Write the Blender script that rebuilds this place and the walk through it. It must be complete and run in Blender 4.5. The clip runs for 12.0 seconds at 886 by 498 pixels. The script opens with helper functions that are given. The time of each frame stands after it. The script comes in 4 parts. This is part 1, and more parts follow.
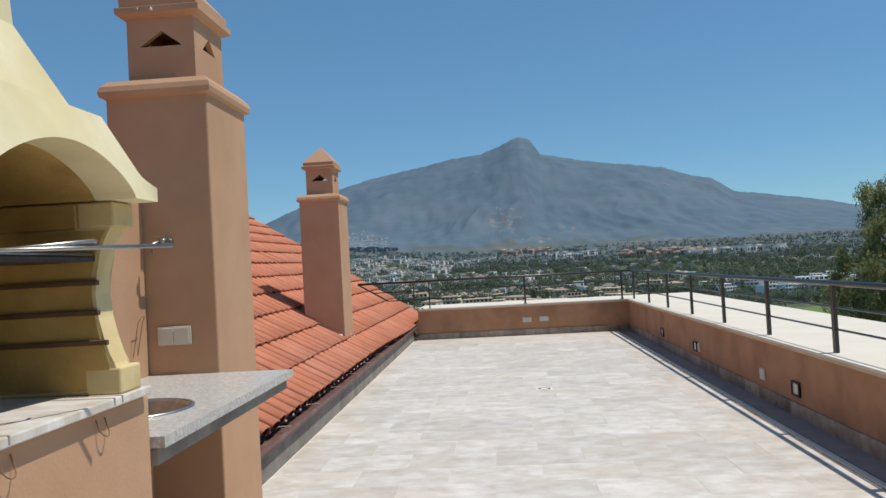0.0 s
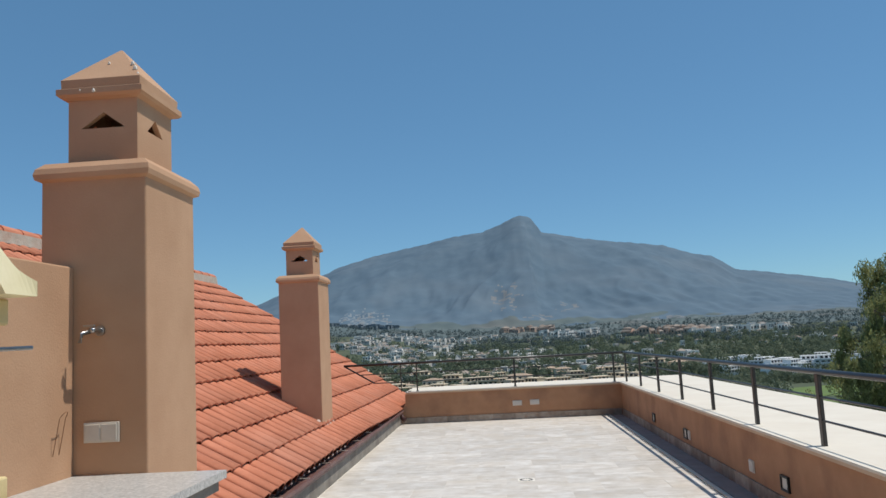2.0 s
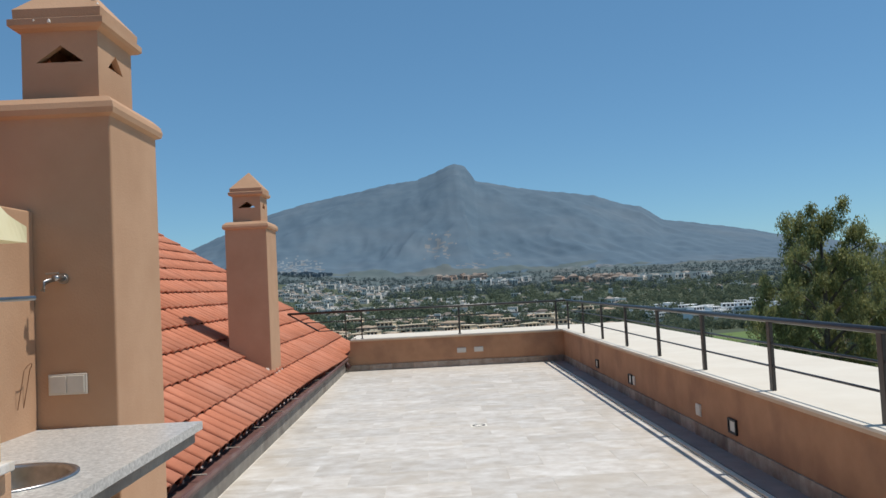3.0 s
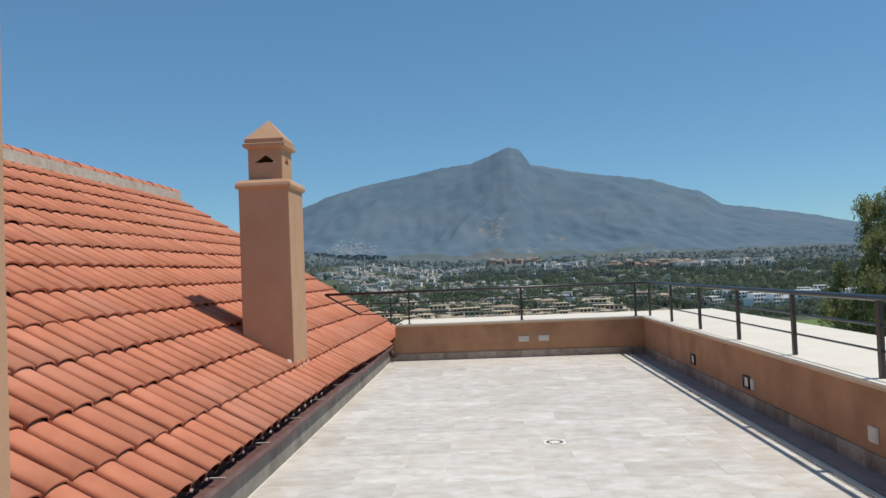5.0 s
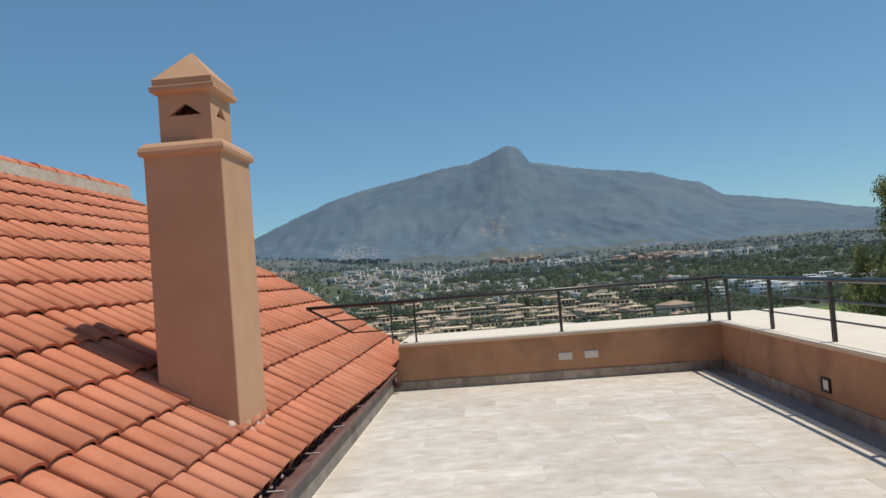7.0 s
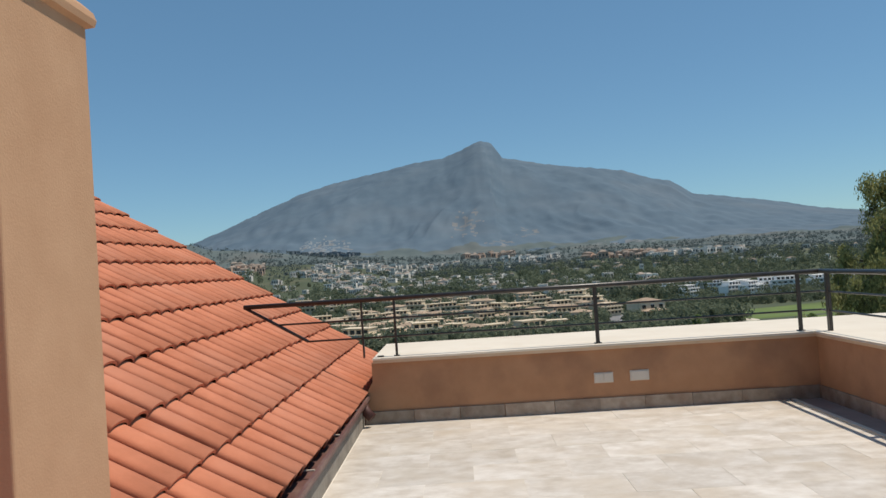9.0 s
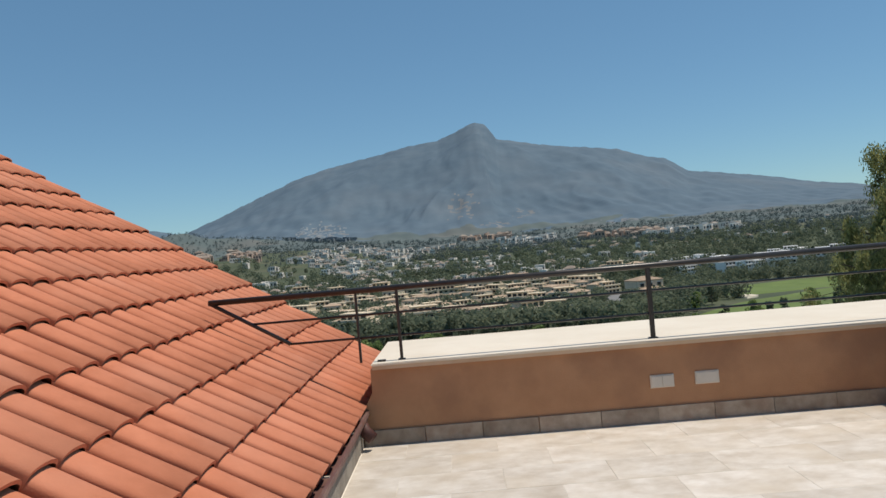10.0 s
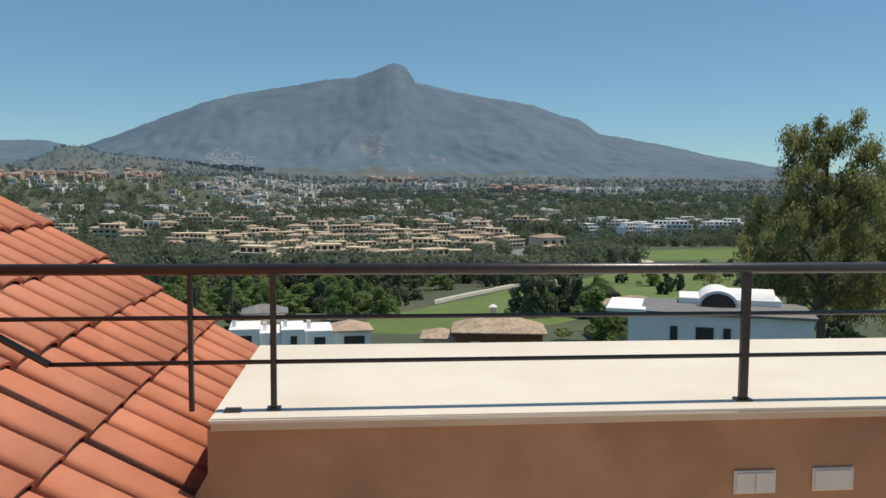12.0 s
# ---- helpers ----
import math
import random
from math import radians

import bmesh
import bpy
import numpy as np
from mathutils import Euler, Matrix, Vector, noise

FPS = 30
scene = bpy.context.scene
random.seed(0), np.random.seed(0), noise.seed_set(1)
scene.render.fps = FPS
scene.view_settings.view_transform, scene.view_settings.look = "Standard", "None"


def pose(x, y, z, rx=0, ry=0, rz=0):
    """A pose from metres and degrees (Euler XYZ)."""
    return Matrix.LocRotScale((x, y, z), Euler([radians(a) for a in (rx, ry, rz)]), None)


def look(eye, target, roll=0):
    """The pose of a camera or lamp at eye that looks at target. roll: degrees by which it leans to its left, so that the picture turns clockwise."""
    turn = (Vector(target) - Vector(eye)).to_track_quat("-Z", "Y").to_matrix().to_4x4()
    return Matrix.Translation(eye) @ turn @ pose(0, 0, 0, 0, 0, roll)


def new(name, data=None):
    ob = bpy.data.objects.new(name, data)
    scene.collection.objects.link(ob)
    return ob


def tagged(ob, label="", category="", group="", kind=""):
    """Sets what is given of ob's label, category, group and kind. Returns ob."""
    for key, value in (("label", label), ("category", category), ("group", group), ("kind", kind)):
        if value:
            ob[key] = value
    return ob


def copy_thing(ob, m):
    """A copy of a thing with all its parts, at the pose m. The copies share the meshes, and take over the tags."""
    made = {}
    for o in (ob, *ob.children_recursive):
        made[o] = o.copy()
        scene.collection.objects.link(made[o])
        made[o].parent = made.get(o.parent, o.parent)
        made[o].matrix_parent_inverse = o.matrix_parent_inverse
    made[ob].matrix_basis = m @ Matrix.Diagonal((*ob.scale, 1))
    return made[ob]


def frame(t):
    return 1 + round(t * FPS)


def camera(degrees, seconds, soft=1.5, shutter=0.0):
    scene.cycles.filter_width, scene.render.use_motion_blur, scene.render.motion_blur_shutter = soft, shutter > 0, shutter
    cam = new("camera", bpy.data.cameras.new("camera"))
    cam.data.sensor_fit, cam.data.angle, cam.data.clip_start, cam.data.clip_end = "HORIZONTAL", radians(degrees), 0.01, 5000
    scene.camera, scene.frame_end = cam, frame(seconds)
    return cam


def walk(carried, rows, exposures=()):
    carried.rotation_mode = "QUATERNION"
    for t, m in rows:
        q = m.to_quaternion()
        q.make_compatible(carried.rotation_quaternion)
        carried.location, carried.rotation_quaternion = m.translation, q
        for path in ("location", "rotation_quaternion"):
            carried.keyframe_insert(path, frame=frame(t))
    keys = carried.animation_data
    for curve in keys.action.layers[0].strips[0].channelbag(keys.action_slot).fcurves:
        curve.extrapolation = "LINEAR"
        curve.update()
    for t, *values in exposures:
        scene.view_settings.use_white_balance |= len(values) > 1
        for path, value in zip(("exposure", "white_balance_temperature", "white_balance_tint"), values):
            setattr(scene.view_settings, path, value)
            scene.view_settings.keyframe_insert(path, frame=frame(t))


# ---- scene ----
cam = camera(58.5, 12.0)
PATH = [
    (0, (1.659, -0.721, 1.38), (1.524, 1.274, 1.42), -3.1),
    (0.5, (1.798, -0.608, 1.384), (1.228, 1.309, 1.416), -3.7),
    (1, (1.874, -0.581, 1.378), (1.44, 1.371, 1.432), -2.2),
    (1.5, (1.921, -0.552, 1.411), (1.652, 1.424, 1.567), -3.0),
    (2, (1.896, -0.507, 1.429), (1.768, 1.475, 1.664), -3.0),
    (2.5, (1.78, -0.537, 1.454), (1.814, 1.456, 1.617), -2.9),
    (4.5, (1.573, 0.816, 1.378), (1.546, 2.815, 1.425), -3.1),
    (5, (1.602, 1.505, 1.363), (1.496, 3.501, 1.424), -2.3),
    (5.5, (1.561, 2.174, 1.354), (1.528, 4.174, 1.336), 0.4),
    (6, (1.532, 2.916, 1.35), (1.471, 4.915, 1.387), -3.0),
    (6.5, (1.387, 3.612, 1.378), (1.228, 5.605, 1.425), -0.8),
    (7, (1.314, 4.331, 1.385), (1.202, 6.327, 1.449), -4.5),
    (8.8, (0.969, 6.758, 1.374), (0.91, 8.757, 1.365), -1.7),
    (9, (0.965, 7.043, 1.34), (0.924, 9.042, 1.385), -3.7),
    (9.5, (0.892, 7.776, 1.352), (0.801, 9.773, 1.392), -5.1),
    (10, (0.808, 8.471, 1.33), (0.773, 10.471, 1.331), -5.0),
    (10.5, (0.826, 9.177, 1.336), (0.876, 11.176, 1.368), -3.6),
    (11, (0.801, 9.852, 1.366), (0.997, 11.842, 1.349), -1.7),
    (11.5, (0.791, 10.574, 1.376), (0.969, 12.564, 1.291), -1.3),
    (12, (0.686, 11.205, 1.382), (0.88, 13.19, 1.231), 0.4),
]
walk(cam, [(t, look(eye, target, roll)) for t, eye, target, roll in PATH],
     exposures=[(0, 0.0, 6500, 10), (5.5, 0.0, 6500, 10), (7, 0.0, 6900, 11), (10, 0.0, 7060, 12), (11, 0.06, 7090, 12), (12, 0.04, 7120, 12)])

# ---- world, sun ----
SUN_DIR = Vector((0.43, 0.02, 1.0)).normalized()
world = bpy.data.worlds.new("sky")
scene.world = world
world.use_nodes = True
wn = world.node_tree
sky = wn.nodes.new("ShaderNodeTexSky")
sky.sky_type = 'NISHITA'
sky.sun_disc = False
sky.sun_elevation = math.asin(SUN_DIR.z)
sky.sun_rotation = math.atan2(SUN_DIR.x, SUN_DIR.y)
sky.air_density, sky.dust_density, sky.ozone_density = 0.85, 0.0, 2.0
tint = wn.nodes.new("ShaderNodeMix")
tint.data_type, tint.blend_type = 'RGBA', 'MULTIPLY'
tint.inputs[0].default_value, tint.inputs[7].default_value = 1.0, (0.70, 0.955, 1.045, 1)
wn.links.new(sky.outputs[0], tint.inputs[6])
haze = wn.nodes.new("ShaderNodeMix")
haze.data_type = 'RGBA'
haze.inputs[0].default_value, haze.inputs[7].default_value = 0.35, (1.20, 2.95, 5.0, 1)
wn.links.new(tint.outputs[2], haze.inputs[6])
wn.links.new(haze.outputs[2], wn.nodes["Background"].inputs[0])
wn.nodes["Background"].inputs[1].default_value = 0.102
sun = new("sun", bpy.data.lights.new("sun", 'SUN'))
sun.data.energy, sun.data.angle, sun.data.color = 3.8, radians(0.53), (1.0, 0.95, 0.87)
sun.matrix_world = look(SUN_DIR * 60, (0, 0, 0))


# ---- materials ----
def surface(name, low, high, scale=6.0, rough=0.8, bump=0.1, fine=60.0, patch=None, patch_scale=0.8, patch_amount=0.5,
            metallic=0.0, random_value=0.0, island=False, stretch=(1, 1, 1), spec=0.3, object_space=False, leafy=0.0, shift=False):
    """Two scales of colour noise, a fine relief, and a change of value from piece to piece."""
    m = bpy.data.materials.new(name)
    m.use_nodes = True
    t = m.node_tree
    n, l = t.nodes, t.links
    b = n["Principled BSDF"]
    geo = n.new("ShaderNodeNewGeometry")
    mapping = n.new("ShaderNodeMapping")
    mapping.inputs["Scale"].default_value = stretch
    if object_space:
        l.new(n.new("ShaderNodeTexCoord").outputs["Object"], mapping.inputs[0])
    else:
        l.new(geo.outputs["Position"], mapping.inputs[0])
    if shift:
        times = n.new("ShaderNodeMath")
        times.operation = 'MULTIPLY'
        times.inputs[1].default_value = 37.0
        l.new(n.new("ShaderNodeObjectInfo").outputs["Random"], times.inputs[0])
        l.new(times.outputs[0], mapping.inputs["Location"])
    n1 = n.new("ShaderNodeTexNoise")
    n1.inputs["Scale"].default_value, n1.inputs["Detail"].default_value, n1.inputs["Roughness"].default_value = scale, 6, 0.6
    l.new(mapping.outputs[0], n1.inputs["Vector"])
    ramp = n.new("ShaderNodeValToRGB")
    ramp.color_ramp.elements[0].position, ramp.color_ramp.elements[0].color = 0.3, (*low, 1)
    ramp.color_ramp.elements[1].position, ramp.color_ramp.elements[1].color = 0.72, (*high, 1)
    l.new(n1.outputs["Fac"], ramp.inputs[0])
    colour = ramp.outputs[0]
    if patch:
        n2 = n.new("ShaderNodeTexNoise")
        n2.inputs["Scale"].default_value, n2.inputs["Detail"].default_value = patch_scale, 4
        l.new(mapping.outputs[0], n2.inputs["Vector"])
        r2 = n.new("ShaderNodeMapRange")
        r2.inputs[1].default_value, r2.inputs[2].default_value, r2.inputs[4].default_value = 0.48, 0.72, patch_amount
        l.new(n2.outputs["Fac"], r2.inputs[0])
        mix = n.new("ShaderNodeMix")
        mix.data_type = 'RGBA'
        mix.inputs[7].default_value = (*patch, 1)
        l.new(r2.outputs[0], mix.inputs[0])
        l.new(colour, mix.inputs[6])
        colour = mix.outputs[2]
    if random_value:
        hsv = n.new("ShaderNodeHueSaturation")
        r3 = n.new("ShaderNodeMapRange")
        r3.inputs[3].default_value, r3.inputs[4].default_value = 1 - random_value, 1 + random_value
        if island:
            l.new(geo.outputs["Random Per Island"], r3.inputs[0])
        else:
            l.new(n.new("ShaderNodeObjectInfo").outputs["Random"], r3.inputs[0])
        l.new(r3.outputs[0], hsv.inputs["Value"])
        l.new(colour, hsv.inputs["Color"])
        colour = hsv.outputs[0]
    l.new(colour, b.inputs["Base Color"])
    b.inputs["Roughness"].default_value, b.inputs["Metallic"].default_value = rough, metallic
    b.inputs["Specular IOR Level"].default_value = spec
    if leafy:
        tr, both = n.new("ShaderNodeBsdfTranslucent"), n.new("ShaderNodeMixShader")
        both.inputs[0].default_value = leafy
        l.new(colour, tr.inputs[0])
        l.new(b.outputs[0], both.inputs[1])
        l.new(tr.outputs[0], both.inputs[2])
        l.new(both.outputs[0], n["Material Output"].inputs[0])
    if bump:
        n3 = n.new("ShaderNodeTexNoise")
        n3.inputs["Scale"].default_value, n3.inputs["Detail"].default_value = fine, 4
        l.new(mapping.outputs[0], n3.inputs["Vector"])
        bp = n.new("ShaderNodeBump")
        bp.inputs["Strength"].default_value, bp.inputs["Distance"].default_value = bump, 0.02
        l.new(n3.outputs["Fac"], bp.inputs["Height"])
        l.new(bp.outputs[0], b.inputs["Normal"])
    return m


PLASTER = surface("terracotta_plaster", (0.39, 0.205, 0.110), (0.49, 0.268, 0.148), 3.0, 0.9, 0.14, 90, (0.29, 0.15, 0.088), 2.4, 0.75)
PLASTER_PALE = surface("pale_terracotta_plaster", (0.475, 0.280, 0.165), (0.545, 0.335, 0.205), 3.0, 0.9, 0.12, 110, (0.43, 0.25, 0.145), 1.6, 0.5)
CAP = surface("cream_coping_paint", (0.69, 0.625, 0.52), (0.755, 0.695, 0.59), 2.5, 0.75, 0.05, 50, (0.63, 0.555, 0.445), 1.6, 0.45)
LIP = surface("tan_lip_paint", (0.56, 0.41, 0.27), (0.66, 0.50, 0.35), 4, 0.85, 0.08, 60, (0.46, 0.31, 0.19), 2.5, 0.6)
FLOOR = surface("travertine_tile", (0.50, 0.44, 0.365), (0.745, 0.705, 0.645), 5.5, 0.5, 0.06, 30, (0.56, 0.485, 0.385), 2.4, 0.65,
                random_value=0.075, stretch=(0.95, 1.25, 1), spec=0.3, shift=True)
GROUT = surface("tile_grout", (0.74, 0.69, 0.60), (0.82, 0.77, 0.69), 20, 0.9, 0.1)
STRIP = surface("grey_channel_stone", (0.31, 0.235, 0.205), (0.40, 0.315, 0.275), 5, 0.75, 0.1, 50, (0.25, 0.185, 0.17), 2, 0.5)
SKIRT = surface("skirting_stone", (0.26, 0.205, 0.155), (0.43, 0.36, 0.29), 9, 0.7, 0.08, 40, (0.21, 0.125, 0.085), 5, 0.85, random_value=0.25)
TILE = surface("clay_roof_tile", (0.475, 0.165, 0.089), (0.60, 0.222, 0.125), 5, 0.85, 0.10, 120, (0.57, 0.245, 0.155), 1.4, 0.6, random_value=0.07)
TILE_STUFF = surface("clay_roof_tile_far", (0.475, 0.165, 0.089), (0.60, 0.222, 0.125), 5, 0.85, 0.10, 120, (0.57, 0.245, 0.155), 1.4, 0.6, random_value=0.07, island=True)
MORTAR = surface("ridge_mortar", (0.40, 0.35, 0.28), (0.55, 0.49, 0.41), 9, 0.95, 0.4, 40, (0.40, 0.24, 0.17), 4, 0.6)
DAB = surface("pale_pink_mortar", (0.56, 0.40, 0.32), (0.70, 0.56, 0.48), 30, 0.95, 0.2)
# Dark brown for the roof deck: shade under the tiles put into colour.
TILE_GAP_SHADE = surface("painted_under_tile_shadow", (0.10, 0.05, 0.035), (0.18, 0.09, 0.06), 15, 0.95, 0.3)
GUTTER = surface("brown_gutter_metal", (0.13, 0.062, 0.055), (0.19, 0.10, 0.085), 6, 0.5, 0.05, 40, (0.24, 0.17, 0.14), 5, 0.5, spec=0.4)
OUTLET = surface("dark_red_brown_pipe", (0.055, 0.022, 0.020), (0.09, 0.04, 0.034), 9, 0.55, 0.05)
CEMENT = surface("weathered_cement", (0.19, 0.172, 0.148), (0.32, 0.293, 0.25), 5, 0.9, 0.25, 60, (0.13, 0.105, 0.09), 2.2, 0.75)
RAIL = surface("dark_bronze_rail_paint", (0.018, 0.015, 0.013), (0.036, 0.030, 0.025), 12, 0.36, 0.05, 80, spec=0.6)
PLATE = surface("white_plate_plastic", (0.58, 0.53, 0.45), (0.66, 0.61, 0.53), 8, 0.45, 0.0)
BLACK = surface("black_lamp_metal", (0.015, 0.015, 0.015), (0.03, 0.028, 0.026), 12, 0.5, 0.05)
LAMP_GLASS = surface("frosted_lamp_glass", (0.55, 0.52, 0.45), (0.66, 0.63, 0.56), 10, 0.25, 0.0, spec=0.5)
YELLOW = surface("cream_yellow_concrete", (0.70, 0.605, 0.365), (0.82, 0.745, 0.525), 3, 0.88, 0.05, 45, (0.60, 0.51, 0.25), 2.6, 0.7)
PIER = surface("ochre_yellow_concrete", (0.60, 0.46, 0.215), (0.74, 0.60, 0.33), 3.5, 0.9, 0.06, 45, (0.42, 0.31, 0.13), 3.0, 0.75)
# Smoke stain on yellow concrete, darkened further for the dim hollow under the hood.
SMOKED_SHADED = surface("smoked_shaded_yellow_concrete", (0.40, 0.255, 0.075), (0.58, 0.395, 0.135), 5, 0.9, 0.12, 60, (0.21, 0.130, 0.05), 3.2, 0.8)
MARBLE = surface("white_marble_slab", (0.55, 0.49, 0.42), (0.80, 0.77, 0.72), 9, 0.4, 0.08, 40, (0.46, 0.36, 0.22), 5, 0.85, stretch=(1, 2.2, 1))
GRANITE = surface("speckled_grey_granite", (0.30, 0.29, 0.27), (0.66, 0.64, 0.60), 70, 0.35, 0.03, 150, (0.4, 0.38, 0.35), 25, 0.5)
STEEL = surface("brushed_steel", (0.36, 0.355, 0.345), (0.50, 0.49, 0.48), 30, 0.34, 0.03, metallic=1.0)
RUST = surface("rusty_wire", (0.20, 0.10, 0.05), (0.30, 0.17, 0.09), 40, 0.8, 0.1)
IRON = surface("sooty_iron", (0.03, 0.022, 0.018), (0.07, 0.05, 0.04), 15, 0.6, 0.2)
SOOT = surface("dark_brown_slot", (0.10, 0.055, 0.03), (0.17, 0.10, 0.055), 10, 0.9, 0.2)
GROUND = surface("valley_scrub", (0.052, 0.072, 0.040), (0.098, 0.112, 0.064), 0.03, 0.95, 0.0, patch=(0.17, 0.15, 0.105), patch_scale=0.012, patch_amount=0.5)
# Scrub tinted blue-grey: the haze of distance is put into the colour.
MOUNTAIN = surface("haze_tinted_mountain_scrub", (0.080, 0.126, 0.168), (0.112, 0.164, 0.206), 0.012, 0.95, 0.0, patch=(0.140, 0.176, 0.205), patch_scale=0.004, patch_amount=0.5)
# Foothill green shifted pale and blue, carrying distance haze in its colour.
FOOTHILL = surface("haze_tinted_foothill_scrub", (0.082, 0.112, 0.116), (0.118, 0.148, 0.140), 0.014, 0.95, 0.0, patch=(0.175, 0.160, 0.142), patch_scale=0.006, patch_amount=0.5)
# Bare ground greyed towards the mountain's painted haze.
SCAR = surface("haze_tinted_bare_hillside", (0.130, 0.155, 0.172), (0.215, 0.215, 0.212), 0.03, 0.95, 0.0)
LAWN = surface("mown_fairway_grass", (0.100, 0.150, 0.040), (0.150, 0.205, 0.058), 0.12, 0.9, 0.0, patch=(0.085, 0.115, 0.04), patch_scale=0.03, patch_amount=0.8)
SAND = surface("bunker_sand", (0.52, 0.48, 0.38), (0.62, 0.58, 0.47), 0.5, 0.9, 0.0)
ASPHALT = surface("road_asphalt", (0.16, 0.16, 0.165), (0.24, 0.24, 0.24), 0.3, 0.9, 0.0)
LEAF = surface("eucalyptus_leaf", (0.195, 0.212, 0.080), (0.385, 0.375, 0.155), 0.5, 0.65, 0.0, random_value=0.35, island=True, leafy=0.45)
# Woods green lifted and blued slightly for the haze over the valley.
LEAF_DARK = surface("pine_leaf", (0.108, 0.138, 0.092), (0.176, 0.202, 0.128), 0.05, 0.85, 0.0, random_value=0.2, island=True, leafy=0.45)
LEAF_MID = surface("broadleaf", (0.150, 0.225, 0.078), (0.265, 0.330, 0.125), 0.08, 0.8, 0.0, random_value=0.25, island=True, leafy=0.5)
# Far leaves paler and bluer than near ones, with haze in the colour.
LEAF_FAR = surface("haze_tinted_far_leaf", (0.084, 0.114, 0.116), (0.122, 0.150, 0.142), 0.008, 0.9, 0.0, random_value=0.15, island=True, leafy=0.3)
BARK = surface("grey_brown_bark", (0.10, 0.075, 0.055), (0.19, 0.15, 0.115), 4, 0.9, 0.3, 20)
WHITE_WALL = surface("white_render", (0.78, 0.775, 0.75), (0.86, 0.85, 0.83), 0.6, 0.85, 0.0, random_value=0.05)
BEIGE_WALL = surface("beige_render", (0.60, 0.495, 0.355), (0.72, 0.615, 0.46), 0.5, 0.9, 0.0, random_value=0.12)
HOUSE_ROOF = surface("weathered_house_roof", (0.32, 0.23, 0.16), (0.47, 0.36, 0.265), 1.2, 0.9, 0.0, random_value=0.15)
BRICK_WALL = surface("red_brown_render", (0.20, 0.085, 0.045), (0.26, 0.12, 0.065), 1.0, 0.9, 0.0)
VILLA_ROOF = surface("pale_mottled_tile_roof", (0.30, 0.215, 0.145), (0.58, 0.46, 0.33), 2.4, 0.9, 0.3, 9, (0.24, 0.16, 0.11), 0.9, 0.6)
GREY_ROOF = surface("grey_slate_roof", (0.16, 0.155, 0.15), (0.24, 0.235, 0.225), 2.0, 0.7, 0.0)
GLASS_DARK = surface("dark_window_glass", (0.02, 0.024, 0.028), (0.05, 0.055, 0.06), 0.5, 0.15, 0.0, spec=0.5)
FAR_WHITE = surface("far_white_render", (0.66, 0.61, 0.54), (0.86, 0.80, 0.72), 0.05, 0.9, 0.0, random_value=0.22, island=True)
# Pale walls dulled to blue-grey; distance haze is part of this colour.
FAR_HAZE = surface("haze_tinted_far_render", (0.150, 0.185, 0.208), (0.235, 0.258, 0.270), 0.05, 0.9, 0.0)
FAR_PINK = surface("far_pink_render", (0.49, 0.325, 0.235), (0.62, 0.455, 0.355), 0.05, 0.9, 0.0, random_value=0.15, island=True)
FAR_ROOF = surface("far_tile_roof", (0.235, 0.19, 0.155), (0.33, 0.275, 0.23), 0.05, 0.9, 0.0, random_value=0.25, island=True)


# ---- mesh helpers ----
def thing(name, label, category, group="", kind="", at=(0, 0, 0)):
    ob = new(name)
    ob.location = at
    return tagged(ob, label, category, group, kind)


def as_mesh(name, bm, material):
    me = bpy.data.meshes.new(name)
    bmesh.ops.recalc_face_normals(bm, faces=bm.faces)
    bm.to_mesh(me)
    bm.free()
    for mm in (material if isinstance(material, (list, tuple)) else [material]):
        me.materials.append(mm)
    return me


def part(name, bm, material, parent, label="", smooth=False):
    """One mesh object, in the coordinates of its parent."""
    ob = new(name, bm if isinstance(bm, bpy.types.Mesh) else as_mesh(name, bm, material))
    ob.parent = parent
    if smooth:
        ob.data.shade_smooth()
    return tagged(ob, label)


def box(x0, x1, y0, y1, z0, z1, bm=None, bevel=0.0, segments=2):
    out = bm or bmesh.new()
    own = bmesh.new() if bm else out
    bmesh.ops.create_cube(own, size=1)
    bmesh.ops.transform(own, matrix=Matrix.Translation(((x0 + x1) / 2, (y0 + y1) / 2, (z0 + z1) / 2)) @ Matrix.Diagonal((x1 - x0, y1 - y0, z1 - z0, 1)), verts=own.verts)
    if bevel:
        bmesh.ops.bevel(own, geom=own.edges[:], offset=bevel, segments=segments, affect='EDGES', profile=0.5)
    if bm:
        me = bpy.data.meshes.new("tmp")
        own.to_mesh(me)
        own.free()
        out.from_mesh(me)
        bpy.data.meshes.remove(me)
    return out


def prism(outline, axis, a, b, bm=None):
    """A flat outline drawn out along an axis from a to b. For x the outline is (y, z), for y (x, z), for z (x, y)."""
    bm = bm or bmesh.new()
    put = {"x": lambda p, v: (v, p[0], p[1]), "y": lambda p, v: (p[0], v, p[1]), "z": lambda p, v: (p[0], p[1], v)}[axis]
    one = [bm.verts.new(put(p, a)) for p in outline]
    two = [bm.verts.new(put(p, b)) for p in outline]
    bm.faces.new(one)
    bm.faces.new(two)
    for i in range(len(one)):
        j = (i + 1) % len(one)
        bm.faces.new((one[i], one[j], two[j], two[i]))
    return bm


